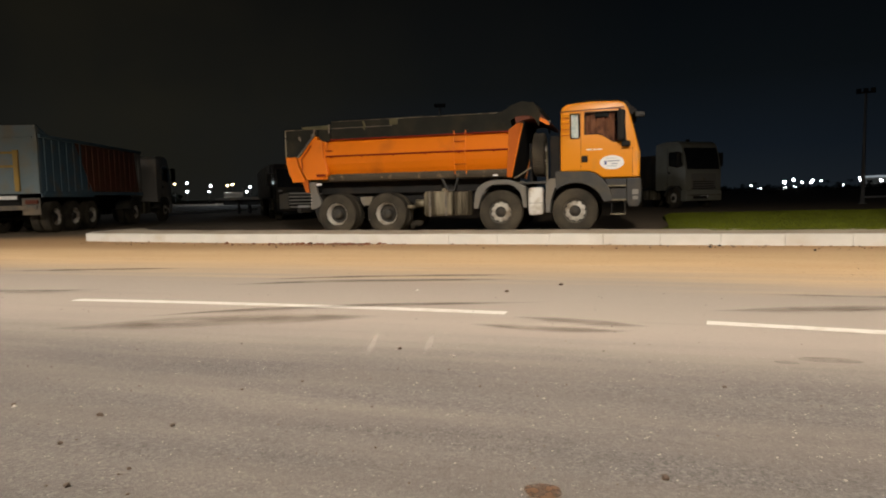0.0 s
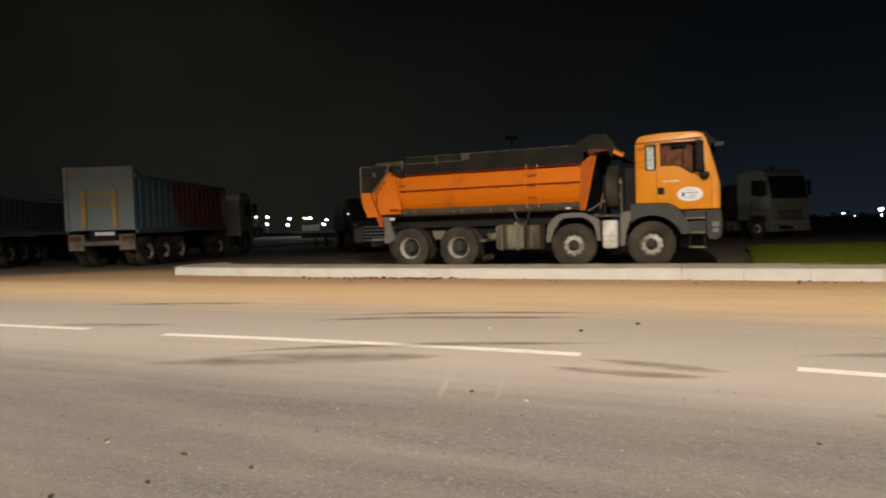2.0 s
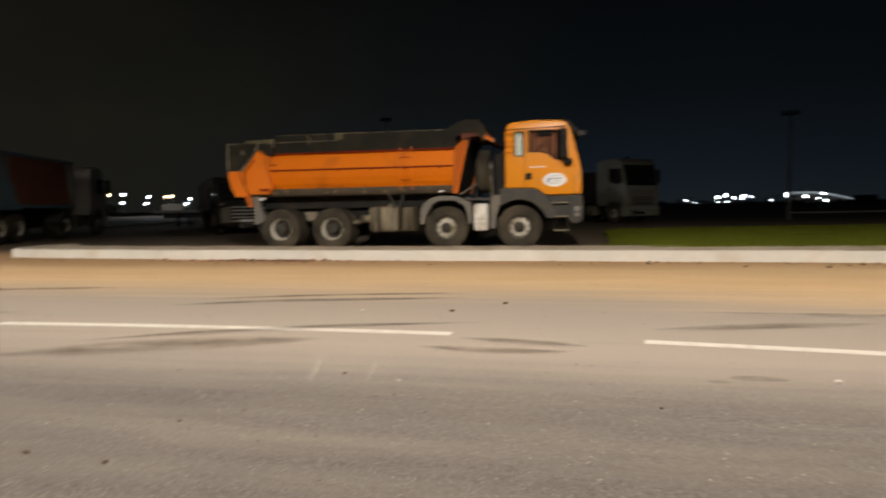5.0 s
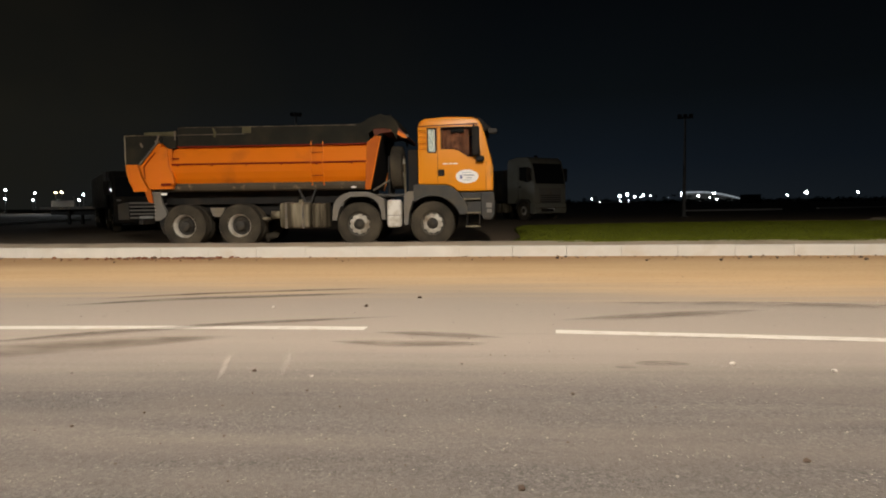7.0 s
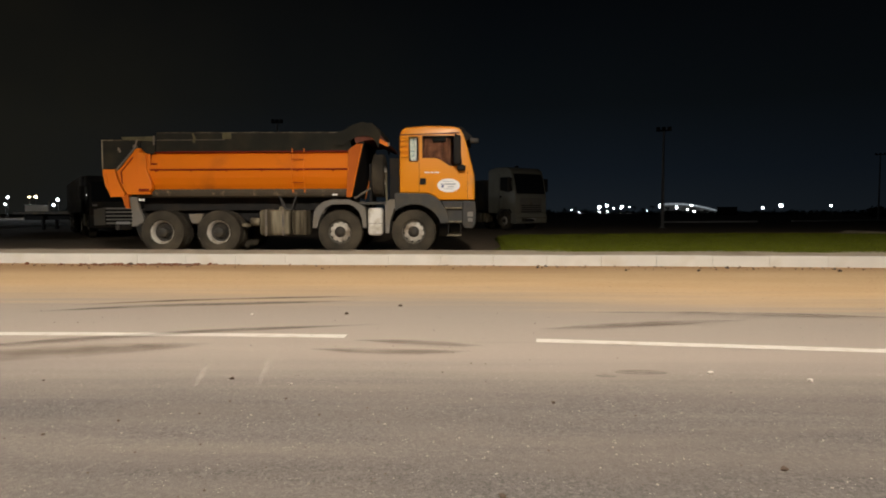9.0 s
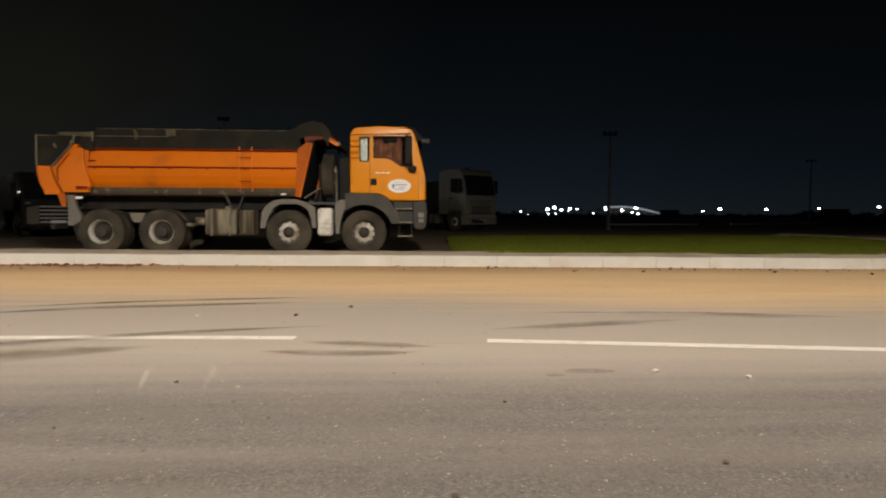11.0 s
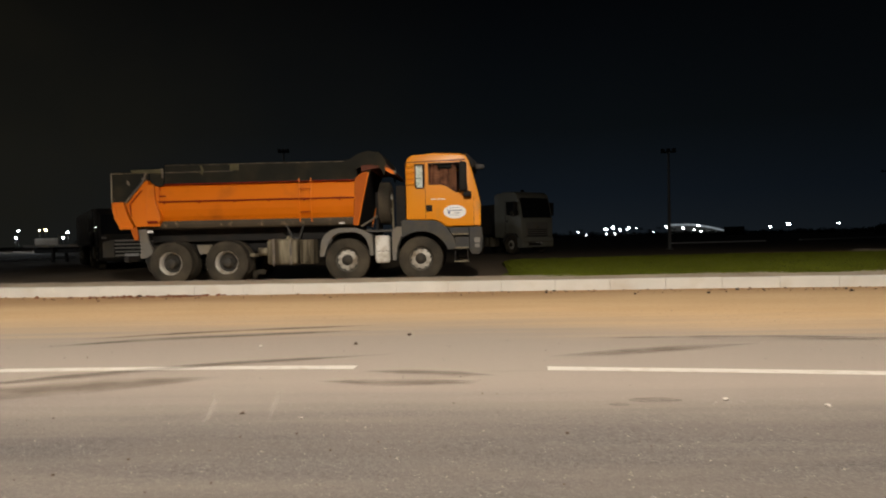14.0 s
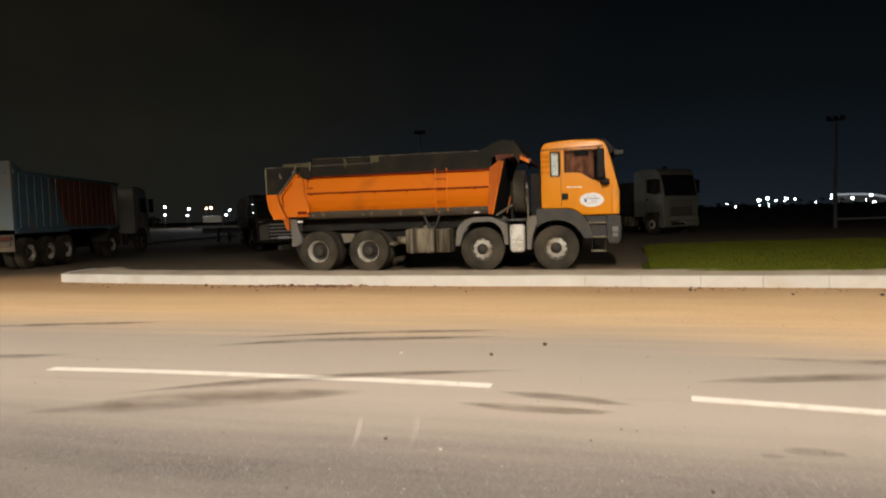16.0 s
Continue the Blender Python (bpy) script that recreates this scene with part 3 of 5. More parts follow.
TYRE_MARKS = (([(-3.36, -9.24), (-2.26, -8.79), (-1.11, -8.55), (0.13, -8.29)], 0.17), ([(-3.18, -8.74), (-2.15, -8.36), (-0.94, -8.09), (0.2, -7.9)], 0.13),
              ([(-3.17, -11.66), (-2.35, -11.26), (-1.61, -10.97), (-0.7, -10.72)], 0.34), ([(-2.9, -11.15), (-2.12, -10.67), (-1.49, -10.42), (-0.82, -10.17), (0.56, -9.84)], 0.13),
              ([(0.04, -10.91), (0.76, -10.97), (1.34, -10.97)], 0.13), ([(0.3, -10.58), (0.86, -10.66), (1.36, -10.80)], 0.11), ([(1.8, -10.10), (2.45, -9.91), (3.19, -9.72), (3.8, -9.62)], 0.15),
              ([(-7.9, -13.0), (-6.8, -12.45), (-5.5, -11.8)], 0.25), ([(-6.9, -13.3), (-6.1, -12.9), (-5.2, -12.15)], 0.16), ([(-7.63, -8.38), (-6.14, -8.03), (-4.72, -7.76)], 0.16),
              ([(-6.4, -10.2), (-5.3, -10.02), (-4.32, -9.76)], 0.14), ([(2.2, -9.2), (4.0, -9.25), (5.6, -9.6)], 0.10))
for k, (pts, w) in enumerate(TYRE_MARKS):
    tagged(ribbon("tyre_mark", pts, w * 1.55, 0.006 + 0.0012 * k, M_SKID, 0.35), "dark rubbed tyre mark across the dusty road", "tyre mark", "tyre marks on the road", "structure")
for k, pts in enumerate(([(-0.35, -11.98), (-0.45, -11.6), (-0.57, -11.2)], [(0.0, -11.95), (-0.08, -11.5), (-0.17, -11.1)])):
    tagged(ribbon("dust_smear", pts, 0.06, 0.007 + 0.001 * k, M_PALE, 0.4), "pale dusty smear on the asphalt", "smear", "pale smears", "structure")
for k, (x, y, rx, ry) in enumerate(((0.92, -13.50, 0.062, 0.055), (2.28, -11.54, 0.16, 0.06), (2.04, -11.64, 0.06, 0.035))):
    bm = bmesh.new()
    ring = [bm.verts.new((x + rx * math.cos(a) * (1 + 0.3 * noise.noise(Vector((math.cos(a), math.sin(a), k * 5)))), y + ry * math.sin(a), 0.0085 + 0.001 * k)) for a in [2 * math.pi * i / 28 for i in range(28)]]
    bm.faces.new(ring)
    tagged(part("oil_stain", bm, M_STAIN if k else M_SPILL), "small dark stain on the asphalt", "stain", "stains on the road", "structure")


# ---- wheels ----
def wheel_meshes():
    r = 0.535
    tyre = lathe([(0.285, 0.03), (0.31, 0.004), (0.36, 0.0), (0.43, 0.0), (0.475, 0.012), (0.512, 0.035), (r - 0.012, 0.055), (r - 0.012, 0.255), (0.512, 0.275), (0.43, 0.31), (0.31, 0.306), (0.285, 0.28)], 48)
    for i in range(44):
        a = 2 * math.pi * i / 44
        for y0, y1, sh in ((0.03, 0.105, 0.0), (0.115, 0.19, 0.5), (0.2, 0.28, 0.0)):
            own = box(-0.026, 0.026, y0, y1, r - 0.03, r, 0.0)
            bmesh.ops.rotate(own, verts=own.verts, matrix=Matrix.Rotation(a + sh * math.pi / 44, 3, "Y"))
            joined(tyre, own)
    lathe([(0.40, -0.003), (0.405, -0.006), (0.412, -0.006), (0.417, -0.003), (0.417, 0.004), (0.40, 0.004)], 48, tyre)
    barrel = lathe([(0.289, 0.02), (0.289, 0.035), (0.268, 0.045), (0.262, 0.11), (0.27, 0.12), (0.285, 0.2), (0.289, 0.2)], 40)
    # scalloped disc: ten lobes between the hand holes
    front_rim = bmesh.new()
    rings = [[], [], []]
    for i in range(80):
        a = 2 * math.pi * i / 80
        dip = max(0.0, math.cos(10 * a)) ** 1.5
        for ring, r0, y in zip(rings, (0.245 - 0.034 * dip, 0.20, 0.135), (0.075, 0.05, 0.026)):
            ring.append(front_rim.verts.new((r0 * math.cos(a), y, r0 * math.sin(a))))
    back = [front_rim.verts.new((v.co.x, 0.10, v.co.z)) for v in rings[0]]
    for p0, p1 in ((back, rings[0]), (rings[0], rings[1]), (rings[1], rings[2])):
        for i in range(80):
            front_rim.faces.new((p0[i], p0[(i + 1) % 80], p1[(i + 1) % 80], p1[i]))
    for i in range(10):
        a = 2 * math.pi * (i + 0.5) / 10
        lathe([(0.0, 0.006), (0.017, 0.006), (0.020, 0.036), (0.0, 0.036)], 8, front_rim, False, 0.168 * math.cos(a), 0.0, 0.168 * math.sin(a))
    front_hub = lathe([(0.0, -0.035), (0.06, -0.035), (0.085, -0.02), (0.095, 0.0), (0.118, 0.012), (0.136, 0.03), (0.136, 0.06), (0.0, 0.06)], 28, None, False)
    # dark disc stands for the shade seen through the hand holes
    lathe([(0.10, 0.105), (0.262, 0.105), (0.262, 0.115), (0.10, 0.115)], 40, front_hub)
    rear_rim = lathe([(0.289, 0.012), (0.289, 0.03), (0.268, 0.042), (0.252, 0.075), (0.236, 0.17), (0.236, 0.2), (0.25, 0.2), (0.287, 0.1)], 40)
    rear_hub = lathe([(0.0, 0.022), (0.085, 0.022), (0.112, 0.034), (0.124, 0.06), (0.130, 0.12), (0.142, 0.125), (0.142, 0.19), (0.0, 0.19)], 28, None, False)
    # disc in the dark hub colour, for the shade deep in the dish
    lathe([(0.237, 0.168), (0.205, 0.178), (0.12, 0.185), (0.12, 0.2), (0.237, 0.2)], 40, rear_hub)
    for i in range(10):
        a = 2 * math.pi * i / 10
        lathe([(0.0, 0.145), (0.016, 0.145), (0.019, 0.18), (0.0, 0.18)], 8, rear_hub, False, 0.178 * math.cos(a), 0.0, 0.178 * math.sin(a))
    for i in range(8):
        a = 2 * math.pi * i / 8
        lathe([(0.0, 0.014), (0.009, 0.014), (0.01, 0.03), (0.0, 0.03)], 6, rear_hub, False, 0.09 * math.cos(a), 0.0, 0.09 * math.sin(a))
    return [(part(n, b, m, None, "", True), n) for n, b, m in (("wheel", tyre, M_RUBBER), ("rim", front_rim, M_RIM), ("hub", front_hub, M_HUB), ("rim", rear_rim, M_RIM), ("hub", rear_hub, M_HUB), ("rim_barrel", barrel, M_BARREL))]


WHEEL = []
for ob, _ in wheel_meshes():
    WHEEL.append(ob.data)
    bpy.data.objects.remove(ob)


def wheel(parent, x, y, z=0.535, facing=0.0, rear=False, bare=False, scale=1.0, name="wheel"):
    """A truck wheel whose outer face lies at y and looks to -y; facing turns it about the upright."""
    w = new(name, WHEEL[0])
    w.parent = parent
    w.matrix_basis = pose(x, y, z, 0, random.uniform(0, 360) if facing in (0.0, 180.0) else 0, 0) if facing == 0.0 else pose(x, y, z, 0, 0, facing)
    w.scale = (scale, scale, scale)
    if not bare:
        pieces = [("rim", WHEEL[3 if rear else 1], "pale dusty steel rim"), ("hub", WHEEL[4 if rear else 2], "dark hub, with the wheel's shaded recess in the same colour")]
        if not rear:
            pieces.append(("rim_barrel", WHEEL[5], "dust-dark rim barrel"))
        for name2, data, text in pieces:
            o = new(name2, data)
            o.parent = w
            o["label"] = text
    return w


def cut(ob, cutters):
    """Openings cut through a part."""
    for bm in cutters:
        c = part("cutter", bm, ob.data.materials[0])
        mod = ob.modifiers.new("cut", "BOOLEAN")
        mod.object, mod.operation, mod.solver = c, "DIFFERENCE", "EXACT"
        bpy.context.view_layer.update()
        me = bpy.data.meshes.new_from_object(ob.evaluated_get(bpy.context.evaluated_depsgraph_get()))
        ob.modifiers.clear()
        ob.data = me
        bpy.data.objects.remove(c)


def glass_material():
    m = bpy.data.materials.new("window_glass")
    m.use_nodes = True
    n, l = m.node_tree.nodes, m.node_tree.links
    out = n["Material Output"]
    n.remove(n["Principled BSDF"])
    tr, gl, mx, fr = n.new("ShaderNodeBsdfTransparent"), n.new("ShaderNodeBsdfGlossy"), n.new("ShaderNodeMixShader"), n.new("ShaderNodeFresnel")
    tr.inputs[0].default_value, gl.inputs["Roughness"].default_value = (0.86, 0.88, 0.86, 1), 0.03
    l.new(fr.outputs[0], mx.inputs[0])
    l.new(tr.outputs[0], mx.inputs[1])
    l.new(gl.outputs[0], mx.inputs[2])
    l.new(mx.outputs[0], out.inputs["Surface"])
    return m


M_GLASS = glass_material()


def blind_material():
    """Printed cloth: pale ground with grey-green and blue flecks."""
    m = bpy.data.materials.new("pale_patterned_blind")
    m.use_nodes = True
    n, l = m.node_tree.nodes, m.node_tree.links
    b = n["Principled BSDF"]
    tc, v, r = n.new("ShaderNodeTexCoord"), n.new("ShaderNodeTexVoronoi"), n.new("ShaderNodeValToRGB")
    v.inputs["Scale"].default_value = 42
    l.new(tc.outputs["Object"], v.inputs["Vector"])
    r.color_ramp.interpolation = "CONSTANT"
    cols = ((0.0, (0.90, 0.92, 0.88)), (0.42, (0.38, 0.50, 0.40)), (0.54, (0.86, 0.90, 0.84)), (0.76, (0.22, 0.33, 0.44)), (0.86, (0.75, 0.66, 0.42)))
    for k, (at, c) in enumerate(cols):
        e = r.color_ramp.elements[k] if k < 2 else r.color_ramp.elements.new(at)
        e.position, e.color = at, (*c, 1)
    l.new(v.outputs["Color"], r.inputs[0])
    l.new(r.outputs[0], b.inputs["Base Color"])
    b.inputs["Roughness"].default_value = 0.85
    return m


M_CURTAIN = blind_material()


# ---- orange tipper truck ----
def orange_tipper():
    t = thing("dump_truck", Matrix.Identity(4), "orange four-axle tipper truck with dark load boards, parked behind the kerb", "truck")
    P = lambda name, bm, m, label="", smooth=False, parent=t: part(name, bm, m, parent, label, smooth)
    # chassis
    bm = box(-7.1, 1.1, 0.72, 0.82, 0.78, 1.08, 0.01)
    box(-7.1, 1.1, 1.58, 1.68, 0.78, 1.08, 0.01, 2, bm)
    for x in (-7.0, -5.5, -3.9, -2.9, -1.0, 0.6):
        box(x - 0.06, x + 0.06, 0.8, 1.6, 0.8, 1.05, 0.0, 1, bm)
    P("chassis", bm, M_BLACK)
    P("subframe", box(-6.9, -1.6, 0.55, 1.85, 1.06, 1.42, 0.02), M_BLACK)
    for x in (-6.18, -4.78, -1.795, 0.0):
        bm = rod((x, 0.12, 0.535), (x, 2.28, 0.535), 0.09, 14)
        lump(0.24, 3, 1.0, 0.1, 2, (x, 1.2, 0.54), bm)
        P("axle", bm, M_BLACK)
    for x in (-1.795, 0.0):
        wheel(t, x, -0.04)
        wheel(t, x, 2.44, facing=180.0)
    for x in (-6.18, -4.78):
        wheel(t, x, -0.04, rear=True)
        wheel(t, x, 0.30, bare=True)
        wheel(t, x, 2.44, facing=180.0, rear=True)
        wheel(t, x, 2.10, facing=180.0, bare=True)
    # tipper body, open on top
    sec = [(0.15, 2.50), (0.0, 2.07), (0.045, 1.86), (0.105, 1.70), (0.19, 1.56), (0.40, 1.42), (2.0, 1.42), (2.21, 1.56), (2.295, 1.70), (2.355, 1.86), (2.40, 2.07), (2.25, 2.50), (2.19, 2.50), (2.33, 2.07), (2.17, 1.64), (1.97, 1.49), (0.43, 1.49), (0.23, 1.64), (0.07, 2.07), (0.21, 2.50)]
    bm = prism(sec, -6.45, -1.58, 0.0, 1, None, "x")
    body = P("tipper_body", bm, M_ORANGE)
    P("rib", prism([(-0.022, 2.076), (-0.022, 2.052), (0.01, 2.034), (0.02, 2.086)], -6.45, -1.6, 0.003, 1, None, "x"), M_RIB, "rib along the side, dark red for its shadow line")
    for i in range(6):
        P("rib_lug", box(-6.32 + 0.87 * i, -6.28 + 0.87 * i, -0.026, 0.01, 2.012, 2.046, 0.004), M_RIB)
    P("top_flange", box(-6.5, -1.6, 0.04, 0.17, 2.478, 2.505, 0.006), M_RIB, "dark red top flange")
    P("bottom_rail", prism([(0.155, 1.59), (0.13, 1.50), (0.15, 1.42), (0.20, 1.385), (0.36, 1.385), (0.36, 1.5), (0.22, 1.59)], -7.0, -1.6, 0.008, 1, None, "x"), M_SKIRT, "dirty grey lower rail")
    P("bottom_rail", prism([(2.245, 1.59), (2.27, 1.50), (2.25, 1.42), (2.20, 1.385), (2.04, 1.385), (2.04, 1.5), (2.18, 1.59)], -7.0, -1.6, 0.008, 1, None, "x"), M_SKIRT)
    for y0, y1 in ((-0.045, 0.12), (2.28, 2.445)):
        P("post", prism([(-6.74, 2.50), (-6.54, 2.46), (-6.52, 2.06), (-6.42, 1.78), (-6.39, 1.60), (-6.44, 1.53), (-6.74, 1.53)], y0, y1, 0.018), M_ORANGE)
        P("post_foot", box(-6.72, -6.46, y0 - 0.015, y1, 1.545, 1.60, 0.01), M_RIB)
    P("catch", box(-6.44, -6.28, -0.012, 0.06, 2.19, 2.215, 0.004), M_RIB)
    # dark boards with a pale worn rim
    for y0, y1 in ((0.05, 0.11), (2.29, 2.35)):
        P("side_board", prism([(-6.3, 2.5), (-1.5, 2.5), (-1.56, 2.94), (-6.3, 2.955)], y0, y1, 0.01), M_TARP, "black load board")
        P("side_board", prism([(-6.66, 2.56), (-6.52, 2.44), (-6.33, 2.46), (-6.33, 2.76), (-6.66, 2.75)], y0 - 0.03, y1, 0.01), M_TARP)
        P("board_rim", rod((-6.3, (y0 + y1) / 2, 2.962), (-1.6, (y0 + y1) / 2, 2.945), 0.014, 8), M_ALU, "worn pale metal rim")
        P("board_rim", prism([(-7.17, 2.86), (-6.34, 2.875), (-6.34, 2.76), (-6.80, 2.775), (-7.12, 2.80)], y0 - 0.02, y1, 0.01), M_OLIVE, "olive rubber flap")
        P("flap_clip", box(-6.37, -6.33, y0 - 0.035, y0, 2.66, 2.89, 0.005), M_GREYRAIL)
    P("patch", box(-4.66, -4.44, 0.040, 0.052, 2.80, 2.95, 0.003), M_OLIVE)
    P("patch", prism([(-5.42, 2.94), (-5.37, 2.94), (-5.31, 2.82), (-5.35, 2.70), (-5.40, 2.74), (-5.38, 2.84)], 0.038, 0.051), M_OLIVE)
    P("patch", box(-6.3, -4.6, 0.043, 0.052, 2.775, 2.79, 0.002), M_GREYRAIL)
    # tail end
    tail = [(-7.30, 2.06), (-7.22, 1.78), (-7.05, 1.46), (-6.45, 1.46), (-6.45, 2.44), (-6.64, 2.50), (-6.74, 2.60), (-6.82, 2.56), (-7.22, 2.08)]
    gate_side = [(-7.63, 2.07), (-7.33, 2.07), (-7.25, 1.76), (-7.09, 1.46), (-7.20, 1.43), (-7.44, 1.42), (-7.57, 1.66), (-7.62, 1.90)]
    for y0, y1, out in ((0.02, 0.10, -1), (2.30, 2.38, 1)):
        edge_y = y0 if out < 0 else y1
        P("tail_cheek", prism(tail, y0, y1, 0.012), M_ORANGE)
        P("gate_cheek", prism(gate_side, *sorted((edge_y + 0.03 * out, edge_y - 0.05 * out)), 0.012), M_ORANGE)
        P("gate_lip", prism([(-7.46, 1.47), (-7.08, 1.50), (-7.10, 1.41), (-7.44, 1.40)], *sorted((edge_y + 0.05 * out, edge_y)), 0.006), M_ORANGE)
        P("gate_rib", prism([(-7.575, 2.07), (-7.535, 2.07), (-7.49, 1.68), (-7.38, 1.44), (-7.42, 1.44), (-7.53, 1.67)], *sorted((edge_y + 0.045 * out, edge_y)), 0.004), M_ORANGE)
        P("hinge_arm", prism([(-7.20, 1.46), (-7.02, 1.46), (-6.98, 1.12), (-7.08, 1.12)], *sorted((edge_y + 0.02 * out, edge_y - 0.04 * out)), 0.01), M_POST, "rusty hinge arm")
        P("tail_board", prism([(-7.63, 2.08), (-7.24, 2.08), (-6.80, 2.56), (-6.70, 2.60), (-6.70, 2.78), (-7.63, 2.78)], y0 + 0.01, y1 - 0.01, 0.008), M_TARP, "black tail board")
        P("lever", rod((-7.26, edge_y + 0.05 * out, 2.06), (-6.80, edge_y + 0.05 * out, 2.58), 0.026, 8), M_GREYRAIL, "grey steel locking lever")
        P("lever", rod((-7.14, edge_y + 0.035 * out, 1.72), (-7.16, edge_y + 0.035 * out, 2.02), 0.014, 8), M_RIB)
        P("lever", rod((-7.16, edge_y + 0.035 * out, 2.02), (-6.86, edge_y + 0.035 * out, 2.36), 0.014, 8), M_RIB)
        P("lever_pin", rod((-6.79, edge_y + 0.08 * out, 2.62), (-6.79, edge_y, 2.62), 0.045, 10), M_GREYRAIL)
        P("lever_arm", rod((-6.79, edge_y + 0.04 * out, 2.62), (-6.74, edge_y + 0.04 * out, 2.78), 0.022, 8), M_GREYRAIL)
    P("board_rim", rod((-7.64, 0.03, 2.785), (-6.7, 0.03, 2.785), 0.011, 8), M_ALU)
    P("board_rim", rod((-7.64, 0.03, 2.07), (-7.64, 0.03, 2.79), 0.013, 8), M_ALU)
    P("board_patch", prism([(-7.24, 2.62), (-7.19, 2.58), (-7.17, 2.50), (-7.20, 2.48), (-7.25, 2.54)], 0.018, 0.029), M_GREYRAIL, "grey scuff on the board")
    P("tailgate", prism([(-7.65, 2.78), (-7.60, 2.78), (-7.60, 2.06), (-7.41, 1.46), (-7.47, 1.44), (-7.65, 2.06)], 0.10, 2.30, 0.01), M_ORANGE)
    P("hinge", rod((-6.70, -0.05, 2.54), (-6.70, 0.12, 2.54), 0.04, 12), M_ORANGE)
    # front wall, hood and the bunched tarpaulin
    for y0, y1 in ((-0.02, 0.10), (2.30, 2.42)):
        # shade is in the post colours; the strip in front keeps the lit orange
        P("front_post", prism([(-1.64, 1.38), (-1.53, 1.38), (-1.25, 2.66), (-1.36, 2.68), (-1.58, 2.52)], y0 + 0.03, y1 - 0.03, 0.012), M_POST if y0 < 1 else M_BLACK, "front post coloured darker for shade")
        P("post_edge", prism([(-1.53, 1.38), (-1.505, 1.38), (-1.225, 2.66), (-1.25, 2.66)], y0, y1 - 0.03, 0.006), M_ORANGE)
    # black stands in for the shade on this wall
    P("front_wall", prism([(-1.62, 1.42), (-1.54, 1.42), (-1.20, 2.72), (-1.30, 2.72)], 0.10, 2.30, 0.0), M_BLACK, "front wall coloured black for the shade under the hood")
    P("hood", prism([(-1.40, 2.66), (-1.46, 2.90), (-1.30, 3.06), (-1.04, 3.05), (-0.78, 2.84), (-0.60, 2.66), (-0.62, 2.60), (-0.70, 2.62), (-0.98, 2.76), (-1.20, 2.74)], 0.04, 2.36, 0.012), M_SEAM, "dark red-orange hood over the front")
    P("hood_edge", prism([(-1.02, 2.90), (-0.60, 2.665), (-0.60, 2.60), (-0.66, 2.60), (-1.02, 2.80)], 0.02, 0.06, 0.006), M_ORANGE)
    P("marker_lamp", box(-0.63, -0.57, 0.02, 0.07, 2.62, 2.70, 0.01), M_LAMPGLASS)
    bm = bmesh.new()
    top = [(-1.95, 2.90), (-1.74, 2.97), (-1.62, 3.03), (-1.50, 3.08), (-1.38, 3.14), (-1.24, 3.17), (-1.10, 3.165), (-0.98, 3.14), (-0.88, 3.05), (-0.82, 2.95), (-0.80, 2.86)]
    cols = []
    for j in range(33):
        y = 0.0 + 2.4 * j / 32
        cols.append([bm.verts.new((x + 0.03 * noise.noise(Vector((x * 5, y * 4, 0))), y, z + 0.05 * noise.noise(Vector((x * 6, y * 5, 2))) + 0.03 * noise.noise(Vector((x * 17, y * 13, 5))))) for x, z in top])
    for a, b in zip(cols, cols[1:]):
        for i in range(len(top) - 1):
            bm.faces.new((a[i], a[i + 1], b[i + 1], b[i]))
    for c in (cols[0], cols[-1]):
        low = [bm.verts.new((v.co.x * 0.9 - 0.13, v.co.y, max(2.56, v.co.z - 0.30 - 0.04 * (i % 2)))) for i, v in enumerate(c)]
        for i in range(len(c) - 1):
            bm.faces.new((c[i], c[i + 1], low[i + 1], low[i]))
    P("tarpaulin", bm, M_TARP, "black tarpaulin bunched on the hood", True)
    # ladder
    for x in (-2.95, -2.66):
        P("ladder_rail", rod((x, 0.06, 1.50), (x, -0.045, 2.03), 0.014, 8), M_ORANGE)
        P("ladder_rail", rod((x, -0.045, 2.03), (x, 0.03, 2.56), 0.014, 8), M_ORANGE)
    for z, y in ((1.74, 0.012), (2.04, -0.045), (2.30, -0.01)):
        P("rung", rod((-2.95, y, z), (-2.66, y, z), 0.010, 8), M_RIB)
    # side equipment under the body
    bm = box(-3.79, -3.02, 0.02, 0.62, 0.45, 1.08, 0.07, 3)
    tank = P("fuel_tank", bm, M_ALU, "dirty streaked aluminium tank", True)
    for x in (-3.62, -3.2):
        P("tank_strap", box(x - 0.03, x + 0.03, 0.008, 0.63, 0.44, 1.09, 0.01), M_GREYRAIL, parent=tank)
    P("cap", lathe([(0.0, -0.05), (0.05, -0.05), (0.06, -0.02), (0.06, 0.02), (0.0, 0.02)], 16, None, False, -3.25, 0.1, 1.10), M_ALU, parent=tank)
    box_ = P("battery_box", box(-2.98, -2.62, 0.02, 0.55, 0.46, 1.06, 0.03), M_ALU, "ribbed grimy metal box")
    for i in range(5):
        P("rib", box(-2.96 + 0.075 * i, -2.925 + 0.075 * i, 0.0, 0.05, 0.49, 1.03, 0.01), M_ALU, parent=box_)
    P("bracket", prism([(-3.35, 1.42), (-3.30, 1.42), (-3.16, 1.12), (-3.02, 1.12), (-2.92, 1.42), (-2.88, 1.42), (-3.0, 1.08), (-3.2, 1.08)], 0.15, 0.2), M_BUMPER)
    P("air_tank", rod((-4.05, 0.25, 0.78), (-3.80, 0.25, 0.78), 0.10, 16), M_ALU)
    P("valve", box(-4.25, -4.02, 0.1, 0.22, 0.66, 0.74, 0.02), M_ALU)
    P("bogie_plate", prism([(-5.62, 0.98), (-5.25, 0.98), (-5.32, 0.75), (-5.55, 0.75)], 0.22, 0.3, 0.01), M_FENDER)
